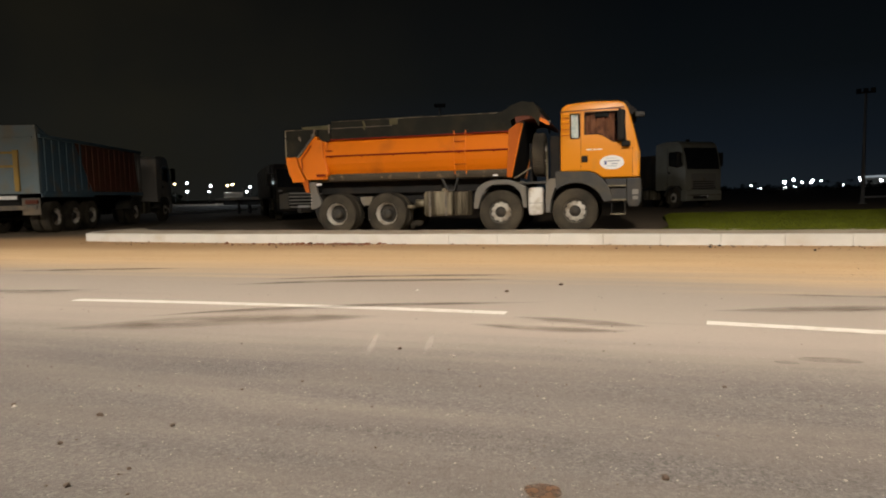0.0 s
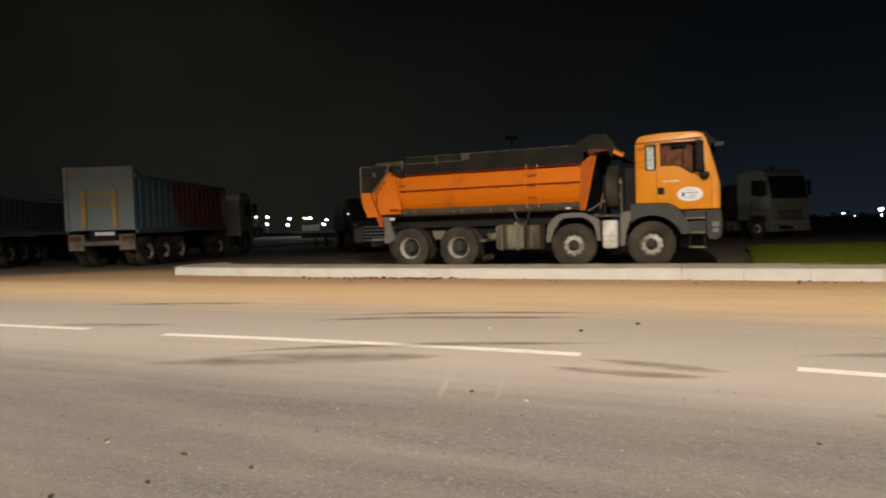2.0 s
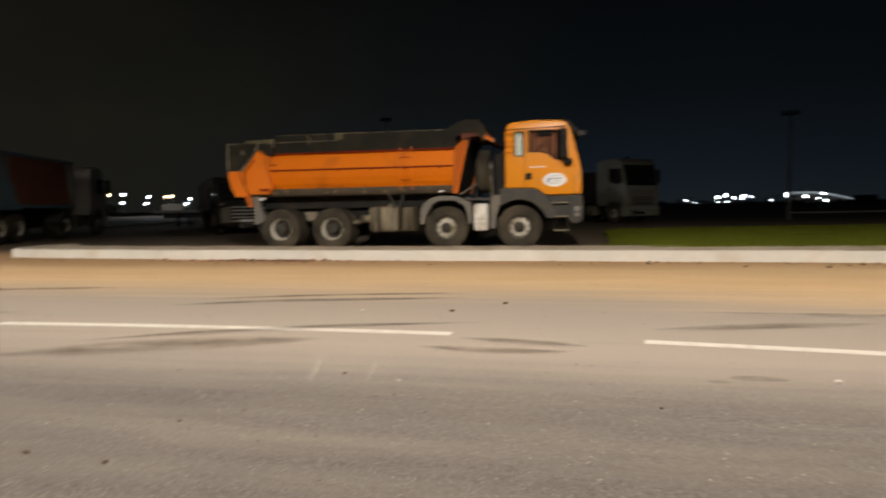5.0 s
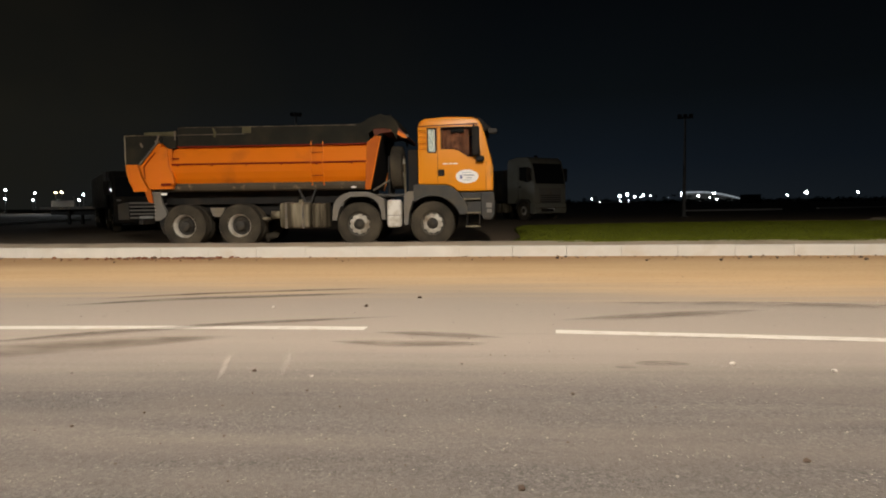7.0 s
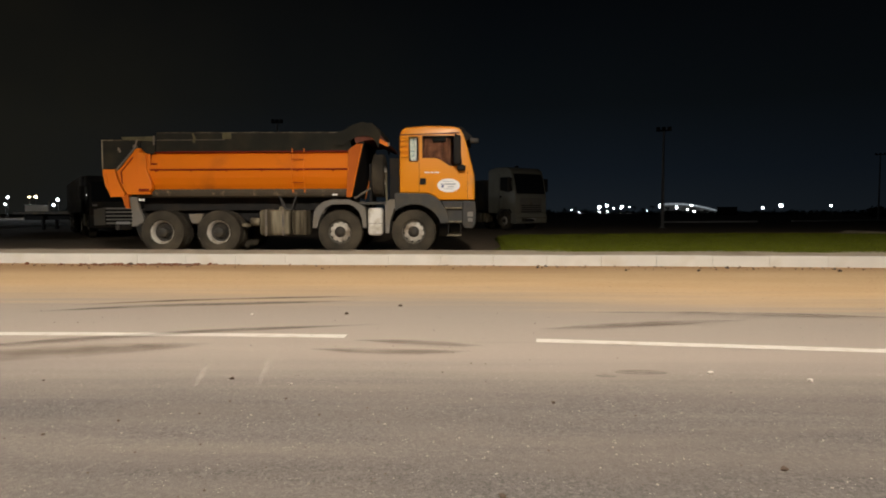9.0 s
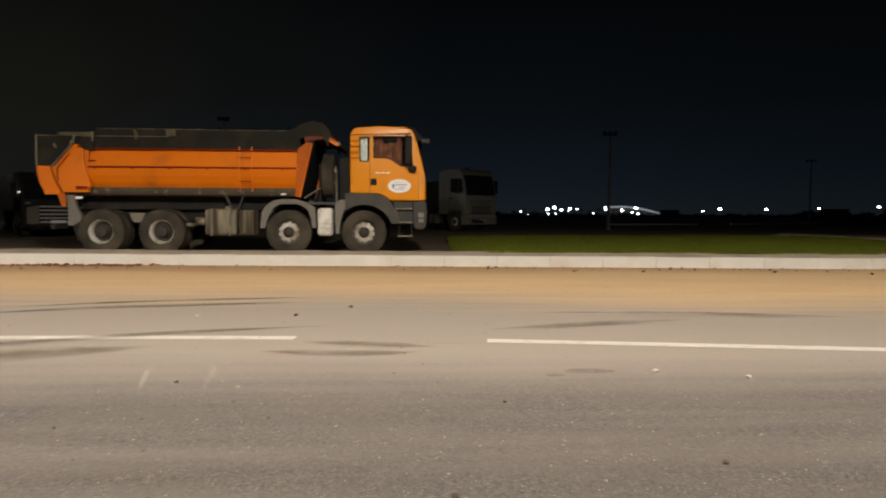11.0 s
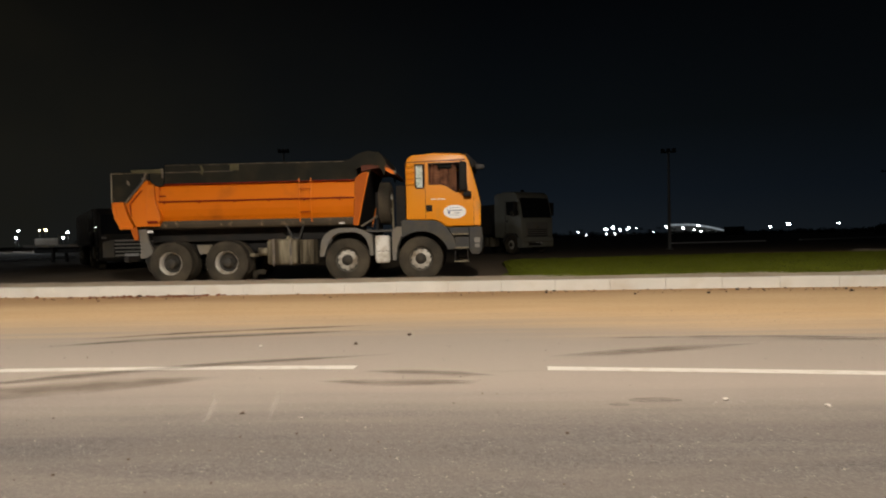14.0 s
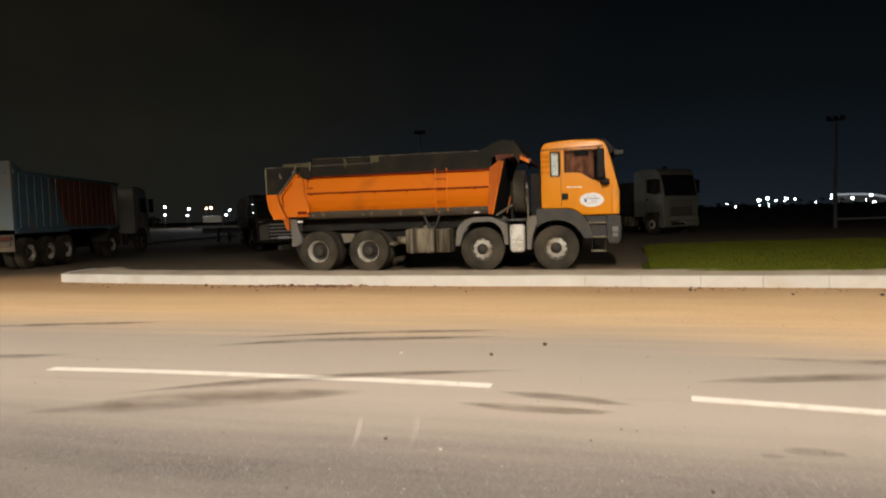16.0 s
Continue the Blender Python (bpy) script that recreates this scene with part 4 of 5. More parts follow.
    P("mudflap", prism([(-6.96, 0.78), (-6.76, 0.86), (-6.70, 0.34), (-6.80, 0.32)], 0.14, 0.5, 0.01), M_BLACK, "black rubber mudflap")
    P("rear_bracket", prism([(-7.06, 1.40), (-6.84, 1.40), (-6.80, 1.10), (-6.70, 0.90), (-6.70, 0.78), (-6.86, 0.68), (-7.02, 0.66), (-7.00, 0.95)], 0.12, 0.22, 0.02), M_FENDER, "dusty grey rear bracket")
    P("rear_bar", box(-7.42, -7.30, 0.1, 2.3, 0.58, 0.72, 0.02), M_BLACK)
    P("reflector", box(-6.76, -6.62, 0.0, 0.05, 1.30, 1.36, 0.008), M_STICK)
    P("reflector", box(-1.98, -1.86, 0.0, 0.05, 1.42, 1.46, 0.006), M_STICK)
    side = P("side_tank", box(-1.12, -0.76, -0.02, 0.38, 0.44, 1.12, 0.085, 4), M_WHITE, "scuffed white plastic tank", True)
    P("seam", box(-1.09, -0.75, -0.024, 0.0, 0.735, 0.745, 0.0), M_FENDER, parent=side)
    # second-axle mudguard
    for y0, y1 in ((0.0, 0.36), (2.04, 2.40)):
        guard = [(-2.48, 0.62), (-2.44, 1.0), (-2.36, 1.15), (-2.20, 1.27), (-2.0, 1.325), (-1.61, 1.325), (-1.42, 1.26), (-1.18, 1.14), (-1.15, 0.63),
                 (-1.25, 0.64), (-1.27, 0.86), (-1.34, 1.04), (-1.46, 1.15), (-1.61, 1.21), (-2.0, 1.20), (-2.14, 1.12), (-2.24, 1.0), (-2.31, 0.82), (-2.36, 0.63)]
        P("mudguard", prism(guard, y0, y1, 0.014), M_FENDER, "dusty grey moulded mudguard")
        P("guard_stay", rod((-2.24, y0 + 0.06, 0.98), (-2.18, y0 + 0.06, 1.06), 0.03, 8), M_FENDER)
    # spare wheel, pipes behind the cab
    wheel(t, -0.74, 0.62, 1.92, 90.0, True, name="spare_wheel")
    P("spare_carrier", box(-1.12, -1.06, 0.3, 1.2, 1.10, 2.2, 0.015), M_BLACK)
    P("air_pipe", rod((-0.66, 0.10, 1.15), (-0.68, 0.10, 1.98), 0.026, 10), M_ALU)
    P("platform", box(-1.5, -0.45, 0.08, 2.3, 1.20, 1.26, 0.01), M_PLASTIC)
    P("stay", rod((-1.45, 0.12, 1.35), (-1.05, 0.12, 1.60), 0.025, 8), M_GREYRAIL)
    P("engine_box", box(-0.62, -0.36, 0.35, 2.05, 1.15, 2.35, 0.03), M_BLACK)
    cab_of(t)
    return t


def cab_of(t):
    prof = [(-0.34, 1.47), (-0.34, 2.84), (-0.30, 2.97), (-0.20, 3.045), (0.35, 3.09), (0.98, 3.07), (1.14, 3.015), (1.22, 2.88), (1.28, 2.66), (1.44, 2.02), (1.475, 1.85), (1.475, 1.30), (0.62, 1.30), (0.50, 1.40), (0.34, 1.47)]
    bm = prism(prof, 0.015, 2.385, 0.045, 3)
    cab = part("cab", bm, M_CAB, t, "glossy orange cab with rounded roof")
    door_win = [(0.235, 2.83), (0.98, 2.83), (1.12, 2.55), (1.16, 2.16), (0.86, 2.14), (0.66, 2.30), (0.54, 2.335), (0.235, 2.335)]
    rear_win = [(-0.085, 2.80), (0.08, 2.80), (0.08, 2.255), (-0.06, 2.255), (-0.085, 2.30)]
    inner = prism([(-0.26, 1.62), (-0.26, 2.86), (-0.16, 2.95), (0.95, 2.96), (1.08, 2.90), (1.20, 2.60), (1.36, 2.02), (1.38, 1.62)], 0.09, 2.31)
    shield = prism([(0.22, 2.90), (2.18, 2.90), (2.22, 2.08), (0.18, 2.08)], 0.8, 2.0, 0.0, 1, None, "x")
    cut(cab, [inner, prism(door_win, -0.2, 2.6), prism(rear_win, -0.2, 2.6), shield])
    for p in cab.data.polygons:
        p.use_smooth = True
    cab.data.set_sharp_from_angle(angle=radians(35))
    S = lambda name, bm, m, label="", smooth=False: part(name, bm, m, cab, label, smooth)
    for y0, y1 in ((0.035, 0.041), (2.359, 2.365)):
        S("side_window", prism(door_win, y0, y1), M_GLASS, "clear door window").visible_shadow = False
        S("rear_side_window", prism(rear_win, y0, y1), M_GLASS).visible_shadow = False
    S("blind", prism([(a * 0.96, u) for a, u in rear_win], 0.05, 0.06), M_CURTAIN, "pale patterned blind")
    S("windscreen", prism([(1.205, 2.88), (1.225, 2.89), (1.44, 2.09), (1.42, 2.08)], 0.2, 2.2), M_GLASS).visible_shadow = False
    def outline(poly, w, y0, y1, name):
        cx, cz = sum(a for a, _ in poly) / len(poly), sum(u for _, u in poly) / len(poly)
        bm = bmesh.new()
        n = len(poly)
        grow = [(a + w * (1 if a > cx else -1), u + w * (1 if u > cz else -1)) for a, u in poly]
        for i in range(n):
            j = (i + 1) % n
            quad = [poly[i], poly[j], grow[j], grow[i]]
            vs = [[bm.verts.new((a, y, u)) for a, u in quad] for y in (y0, y1)]
            bm.faces.new(vs[0])
            bm.faces.new(vs[1][::-1])
            for k in range(4):
                bm.faces.new((vs[0][k], vs[0][(k + 1) % 4], vs[1][(k + 1) % 4], vs[1][k]))
        return S(name, bm, M_BLACK, "black rubber window seal")
    outline(rear_win, 0.028, 0.004, 0.03, "window_seal")
    outline(door_win, 0.018, 0.004, 0.03, "window_seal")
    for x0, z0, x1, z1 in ((0.132, 1.50, 0.142, 2.90), (1.30, 1.33, 1.31, 2.0), (0.14, 2.885, 1.12, 2.895)):
        S("door_gap", box(x0, x1, 0.0135, 0.03, z0, z1), M_SEAM)
    # dark strip put in for the shadow that the roof lip casts
    S("roof_gutter", prism([(-0.34, 2.88), (1.12, 2.93), (1.12, 2.905), (-0.34, 2.855)], 0.006, 0.03, 0.003), M_SEAM, "dark strip for the shadow under the roof lip")
    S("corner_strip", prism([(1.30, 1.92), (1.40, 1.98), (1.43, 1.32), (1.32, 1.32)], 0.004, 0.03, 0.006), M_CAB)
    for i in range(4):
        z = 2.76 - 0.135 * i
        S("louvre", prism([(0.02, z + 0.032), (-0.042, z - 0.016), (-0.036, z - 0.034), (0.02, z - 0.034)], -0.31, -0.125, 0.004, 1, None, "x"), M_CAB)
    h = S("door_handle", box(0.15, 0.30, -0.004, 0.03, 1.67, 1.83, 0.02), M_BLACK, "black recessed door handle")
    # oval sticker with small print as bars
    bm = bmesh.new()
    ring = [[bm.verts.new((0.845 + 0.275 * math.cos(a), y, 1.655 + 0.165 * math.sin(a))) for a in [2 * math.pi * i / 40 for i in range(40)]] for y in (0.008, 0.014)]
    bm.faces.new(ring[0])
    for i in range(40):
        bm.faces.new((ring[0][i], ring[0][(i + 1) % 40], ring[1][(i + 1) % 40], ring[1][i]))
    S("sticker", bm, M_STICK, "white oval sticker with small print")
    S("sticker_mark", prism([(0.66, 1.69), (0.69, 1.70), (0.70, 1.66), (0.74, 1.72), (0.73, 1.66), (0.72, 1.60), (0.67, 1.61), (0.69, 1.65)], 0.004, 0.008), M_BLUEMARK, "blue mark")
    for z, x0, x1, hgt in ((1.672, 0.76, 1.02, 0.030), (1.612, 0.83, 0.97, 0.022), (1.745, 0.72, 0.97, 0.012), (1.565, 0.74, 0.95, 0.012)):
        S("print_bar", box(x0, x1, 0.005, 0.008, z, z + hgt), M_GREYMARK)
    for x0, x1 in ((0.27, 0.39), (0.42, 0.49), (0.51, 0.62)):
        S("letter_bar", box(x0, x1, 0.009, 0.016, 1.955, 1.983), M_STICK, "pale lettering as a bar")
    # mirrors and their arm
    S("mirror", box(0.97, 1.15, -0.22, -0.02, 2.14, 2.84, 0.05, 3), M_BLACK, "tall black wing mirror", True)
    S("mirror_foot", box(1.06, 1.26, -0.16, 0.03, 2.0, 2.14, 0.05, 3), M_BLACK, "", True)
    S("mirror_arm", rod((1.05, -0.08, 2.82), (1.0, 0.05, 2.90), 0.02, 8), M_BLACK)
    S("mirror_glass", box(0.964, 0.971, -0.19, -0.05, 2.20, 2.78), M_MIRROR)
    S("seal_post", box(0.10, 0.124, 0.006, 0.03, 2.27, 2.80, 0.006), M_BLACK)
    # sun visor and front mirror
    S("sun_visor", prism([(1.12, 3.02), (1.20, 3.03), (1.42, 2.82), (1.40, 2.76), (1.26, 2.84), (1.16, 2.94)], 0.10, 2.30, 0.015), M_BLACK, "dark sun visor")
    S("visor_end", prism([(1.08, 3.07), (1.18, 3.05), (1.30, 2.92), (1.33, 2.74), (1.25, 2.72), (1.18, 2.90)], 0.03, 0.10, 0.012), M_BLACK)
    S("front_mirror", box(1.36, 1.58, 0.06, 0.24, 2.68, 2.80, 0.035, 2), M_BUMPER, "small dark front mirror", True)
    S("front_mirror_arm", rod((1.20, 0.12, 2.84), (1.40, 0.14, 2.76), 0.016, 8), M_BLACK)
    # inside
    for y in (0.62, 1.78):
        S("seat", box(0.0, 0.42, y - 0.26, y + 0.26, 1.62, 1.98, 0.06, 2), M_REDCLOTH, "red-brown cab seat", True)
        S("seat_back", prism([(-0.12, 1.9), (0.06, 1.9), (-0.02, 2.55), (0.0, 2.74), (-0.12, 2.76), (-0.16, 2.5)], y - 0.25, y + 0.25, 0.04, 2), M_REDCLOTH, "", True)
    S("back_curtain", box(-0.24, -0.20, 0.12, 2.28, 1.8, 2.9, 0.01), M_REDCLOTH, "red curtain at the back of the cab")
    # wavy sheet added close to the glass in place of the reddish interior view
    bm = bmesh.new()
    cols = [[bm.verts.new((0.24 + 0.66 * k / 40, 0.14 + 0.03 * math.sin(k * 0.5 + 0.4 * math.sin(k * 0.21)) + 0.006 * math.sin(k * 1.4) + 0.01 * noise.noise(Vector((k * 0.3, z * 3, 0))), z)) for z in (2.16, 2.35, 2.6, 2.86)] for k in range(41)]
    for a, b in zip(cols, cols[1:]):
        for i in range(3):
            bm.faces.new((a[i], a[i + 1], b[i + 1], b[i]))
    S("door_curtain", bm, M_INTERIOR, "added red-brown sheet standing for the cab interior behind the door window", True)
    S("rolled_blind", box(0.46, 0.78, 0.06, 0.10, 2.71, 2.84, 0.03, 2), M_BLACK, "dark block at the top of the door window", True)
    S("far_curtain", box(-0.1, 1.0, 2.24, 2.28, 1.9, 2.86, 0.01), M_REDCLOTH)
    S("dashboard", prism([(1.02, 1.63), (1.36, 1.63), (1.36, 2.05), (1.10, 2.10)], 0.12, 2.28, 0.04), M_PLASTIC)
    bm = lathe([(0.20, -0.012), (0.215, 0.0), (0.20, 0.012), (0.19, 0.0)], 28)
    bmesh.ops.rotate(bm, verts=bm.verts, matrix=Matrix.Rotation(radians(90), 3, "Z") @ Matrix.Rotation(radians(-38), 3, "X"))
    bmesh.ops.translate(bm, verts=bm.verts, vec=(0.88, 1.78, 2.12))
    S("steering_wheel", bm, M_BLACK, "", True)
    # wheel arch, steps, bumper
    P = lambda name, bm, m, label="", smooth=False: part(name, bm, m, t, label, smooth)
    arch = [(-0.46, 1.30), (-0.46, 1.46), (-0.40, 1.485), (0.33, 1.46), (0.50, 1.40), (0.64, 1.28), (0.78, 1.08), (0.86, 0.86), (0.86, 0.76), (0.70, 0.74)]
    inner_arc = [(0.70 * math.cos(radians(a)), 0.50 + 0.70 * math.sin(radians(a))) for a in range(20, 131, 10)]
    for y0, y1 in ((0.0, 0.42), (1.98, 2.40)):
        P("wheel_arch", prism(arch + inner_arc, y0, y1, 0.012), M_PLASTIC, "grey plastic wheel arch")
        P("arch_rear", prism([(-0.70, 0.50), (-0.60, 0.50), (-0.57, 0.80), (-0.48, 1.08), (-0.36, 1.22), (-0.40, 1.32), (-0.60, 1.32), (-0.70, 1.20)], y0 + 0.02, y1, 0.012), M_FENDER, "dusty grey rear of the arch")
        P("step_box", prism([(0.66, 1.29), (1.18, 1.29), (1.18, 0.74), (0.87, 0.74), (0.80, 1.04)], y0 + 0.10, y1, 0.015), M_BUMPER)
        s0 = 0.0 if y0 < 1 else 2.28
        for z, x0 in ((1.12, 0.74), (0.79, 0.80), (0.46, 0.80)):
            P("step", box(x0, 1.17, s0, s0 + 0.14, z - 0.03, z + 0.01, 0.008), M_ALU, "worn metal step")
        for x in (0.84, 1.14):
            P("step_hanger", rod((x, s0 + 0.07, 0.44), (x, s0 + 0.07, 0.80), 0.016, 8), M_BLACK)
    P("bumper", prism([(1.17, 1.29), (1.49, 1.29), (1.52, 1.0), (1.50, 0.70), (1.42, 0.60), (1.22, 0.62), (1.17, 0.75)], 0.02, 2.38, 0.035, 3), M_BUMPER, "dark plastic bumper")
    P("grille", box(1.47, 1.49, 0.35, 2.05, 1.36, 1.95, 0.01), M_BLACK)
    for y in (0.012, 2.37):
        P("headlight", box(1.30, 1.44, y, y + 0.02, 0.90, 1.02, 0.006), M_LAMPGLASS, "side of the headlight")
        P("fog_lamp", box(1.31, 1.43, y, y + 0.02, 0.78, 0.87, 0.006), M_LAMPGLASS)
    P("engine", box(-0.3, 1.0, 0.6, 1.8, 0.7, 1.48, 0.05), M_BLACK)


truck = orange_tipper()


# ---- the other lorries ----
def front_cab(t, paint, tall=3.3, glass=M_GLASSDARK, slats=5, group_label="", deflector=False, visor=True, grille=None, long=2.0):
    """A flat-fronted cab: front at x = 0 looking to +x, centred on y = 0."""
    S = lambda name, bm, m, parent, label="", smooth=False: part(name, bm, m, parent, label, smooth)
    k = tall / 3.3
    prof = [(-long, 0.95), (-long, 3.1 * k), (0.1 - long, 3.22 * k), (-1.5, 3.3 * k), (-0.62, 3.28 * k), (-0.36, 3.12 * k), (-0.16, 2.6 * k), (-0.02, 1.95 * k), (0.0, 1.75 * k), (0.0, 0.95), (-0.25, 0.92), (-0.45, 1.18), (-1.45, 1.2), (-1.7, 0.95)]
    cab = S("cab", prism(prof, -1.22, 1.22, 0.05, 3), paint, t, group_label, True)
    S("windscreen", prism([(-0.34, 2.95 * k), (-0.265, 2.95 * k), (-0.135, 2.6 * k), (0.005, 1.95 * k), (0.008, 1.90 * k), (-0.06, 1.90 * k), (-0.22, 2.6 * k)], -1.1, 1.1, 0.006), glass, cab, "dark windscreen")
    for s in (-1, 1):
        y0, y1 = sorted((s * 1.215, s * 1.228))
        S("side_window", prism([(-1.25, 2.78 * k), (-0.45, 2.78 * k), (-0.22, 2.1 * k), (-0.55, 1.98 * k), (-1.25, 2.1 * k)], y0, y1, 0.004), glass, cab)
        S("door_gap", box(-1.34, -1.325, y0, y1, 1.2, 2.95 * k), M_BLACK, cab)
        S("door_handle", box(-1.28, -1.12, *sorted((s * 1.22, s * 1.24)), 1.70 * k, 1.80 * k, 0.01), M_BLACK, cab)
        S("mirror", box(-0.34, -0.16, *sorted((s * 1.32, s * 1.52)), 2.02 * k, 2.72 * k, 0.04, 2), M_BLACK, cab, "black wing mirror", True)
        S("mirror_arm", rod((-0.25, s * 1.2, 2.68 * k), (-0.25, s * 1.40, 2.66 * k), 0.025, 8), M_BLACK, cab)
        S("headlight", box(-0.02, 0.035, *sorted((s * 0.78, s * 1.14)), 0.70, 0.90, 0.02), M_LAMPGLASS, t, "glass headlight")
        S("step", box(-0.62, -0.22, *sorted((s * 1.06, s * 1.20)), 0.44, 0.50, 0.01), M_PLASTIC, t)
        S("wheel_arch", ring_arc(-0.95, 0.535, 0.60, 0.70, 8, 172, *sorted((s * 0.84, s * 1.20)), 14), M_PLASTIC, t)
    S("bumper", prism([(-0.35, 0.95), (0.03, 0.95), (0.07, 0.75), (0.05, 0.42), (-0.05, 0.36), (-0.35, 0.38)], -1.21, 1.21, 0.03, 2), paint, t, "painted front bumper")
    S("grille", box(-0.005, 0.015, -0.85, 0.85, 1.0, 1.68 * k, 0.01), grille or M_BLACK, t, "radiator grille")
    for i in range(slats):
        z = 1.05 + (1.62 * k - 1.05) * i / max(1, slats - 1)
        S("grille_slat", box(0.0, 0.04, -0.84, 0.84, z - 0.022, z + 0.022, 0.01), paint, t)
    S("plate", box(0.066, 0.076, -0.26, 0.26, 0.55, 0.66, 0.004), M_STICK, t, "blank number plate")
    if visor:
        S("sun_visor", prism([(-0.42, 3.1 * k), (-0.38, 3.14 * k), (-0.10, 2.98 * k), (-0.12, 2.9 * k)], -1.1, 1.1, 0.012), M_BLACK, t)
    if deflector:
        S("roof_deflector", prism([(-1.9, 3.2 * k), (-0.9, 3.25 * k), (-1.75, 3.85 * k), (-1.9, 3.85 * k)], -1.0, 1.0, 0.05, 2), paint, t, "roof wind deflector", True)
    S("roof_beacon", lathe([(0.0, -0.1), (0.06, -0.1), (0.07, 0.1), (0.0, 0.1)], 12, None, False, -1.2, 0.0, 3.38 * k), M_BLACK, t)
    for s in (-1, 1):
        wheel(t, -0.95, s * 1.2, facing=0.0 if s < 0 else 180.0)
    S("chassis", box(-6.2, -0.4, -0.42, 0.42, 0.72, 1.0, 0.02), M_BLACK, t)
    return cab


def tractor_rear(t, x):
    for s in (-1, 1):
        wheel(t, x, s * 1.2, facing=0.0 if s < 0 else 180.0, rear=True)
        wheel(t, x, s * 0.87, facing=0.0 if s < 0 else 180.0, bare=True)
        part("mudguard", ring_arc(x, 0.535, 0.60, 0.68, 15, 165, *sorted((s * 0.55, s * 1.2)), 14), M_PLASTIC, t)
        part("side_tank", box(x + 0.95, x + 1.85, *sorted((s * 0.6, s * 1.18)), 0.42, 0.98, 0.06, 2), M_ALU, t, "dull metal tank", True)


def tipper_trailer(m, rear_paint, side_paint, front_paint, frame_paint, label, top=3.55):
    """A tipping trailer: tail at x = 0, running to +x, centred on y = 0."""
    t = thing("tipper_trailer", m, label, "trailer")
    L, W, zb = 8.4, 1.25, 1.32
    S = lambda name, bm, mm, label2="", parent=t: part(name, bm, mm, parent, label2)
    door = S("tailgate", box(0.0, 0.09, -W, W, zb, top, 0.015), rear_paint, "steel tailgate with a raised frame")
    for z0, z1, y0, y1, mm in ((top - 0.42, top - 0.36, -W + 0.15, W - 0.15, rear_paint), (top - 0.92, top - 0.85, -0.62, 0.62, frame_paint), (zb + 0.86, zb + 0.94, -0.5, 0.5, frame_paint)):
        S("gate_bar", box(-0.05, 0.01, y0, y1, z0, z1, 0.01), mm, "", door)
    for y in (-0.55, 0.55):
        S("gate_post", box(-0.06, 0.01, y - 0.08, y + 0.08, zb + 0.08, top - 0.8, 0.012), frame_paint, "painted upright on the gate", door)
    for y in (-W + 0.06, W - 0.06):
        S("gate_edge", box(-0.045, 0.01, y - 0.06, y + 0.06, zb, top, 0.012), rear_paint, "", door)
    for s in (-1, 1):
        y0, y1 = sorted((s * (W - 0.05), s * W))
        S("side_wall", prism([(0.09, zb - 0.12), (0.09, top - 0.03), (0.75, top - 0.28), (2.35, top - 0.30), (3.75, zb - 0.12)], y0, y1, 0.006), side_paint, "steel side wall")
        S("side_wall", prism([(2.355, top - 0.30), (L - 0.75, top - 0.36), (L - 0.35, zb + 0.1), (3.645, zb + 0.1)], y0, y1, 0.006), front_paint, "repainted steel side wall")
        S("side_wall", prism([(L - 0.745, top - 0.36), (L, top - 0.36), (L, zb + 0.4), (L - 0.345, zb + 0.1)], y0, y1, 0.006), M_PALECAB, "chalky white front end")
        for i in range(17):
            x = 0.4 + i * 0.48
            S("side_rib", box(x - 0.045, x + 0.045, *sorted((s * W, s * (W + 0.03))), zb + 0.05 if x < 2.4 or x > 3.7 else zb + 0.15, top - 0.36, 0.012), side_paint if x < 3.0 else front_paint if x < L - 0.7 else M_PALECAB)
        S("top_rail", box(0.05, L, *sorted((s * (W - 0.07), s * (W + 0.07))), top - 0.40, top - 0.29, 0.015), side_paint if s < 0 else front_paint)
        S("bottom_rail", box(0.2, L, *sorted((s * (W - 0.1), s * (W + 0.03))), zb - 0.05, zb + 0.08, 0.012), side_paint)
        S("tail_lamp", box(-0.04, 0.03, *sorted((s * 0.75, s * 1.15)), 0.98, 1.12, 0.012), M_SEAM, "red tail lamp")
        S("mudflap", box(0.02, 0.05, *sorted((s * 0.62, s * 1.2)), 0.62, 1.18, 0.008), M_GREYRAIL, "grey rubber mudflap")
        for x in (1.0, 2.3, 3.6):
            wheel(t, x, s * 1.2, facing=0.0 if s < 0 else 180.0, rear=True)
        wheel(t, 1.0, s * 0.87, facing=0.0 if s < 0 else 180.0, bare=True)
    S("front_wall", box(L - 0.08, L, -W + 0.05, W - 0.05, zb + 0.1, top - 0.37, 0.01), front_paint)
    S("bed_floor", box(0.09, L - 0.08, -W + 0.05, W - 0.05, zb, zb + 0.12), M_BLACK)
    S("load", lump(1.0, 9, 1.0, 0.2, 3), M_SOIL, "heap of earth inside").matrix_basis = Matrix.LocRotScale((4.6, 0, top - 0.72), None, (3.0, 1.0, 0.55))
    S("frame", box(0.15, L + 0.6, -0.5, 0.5, 0.88, zb, 0.02), M_BLACK)
    for x in (1.0, 2.3, 3.6):
        S("axle", rod((x, -1.1, 0.535), (x, 1.1, 0.535), 0.08, 10), M_BLACK)
    S("rear_bar", box(-0.02, 0.08, -1.1, 1.1, 0.78, 0.94, 0.02), M_GREYRAIL)
    S("plate", box(-0.03, -0.02, -0.5, 0.2, 1.14, 1.26, 0.003), M_STICK, "blank number plate")
    return t


def at_heading(x, y, deg):
    return pose(x, y, 0, 0, 0, deg)


A1 = at_heading(-18.47, 0.67, 110)
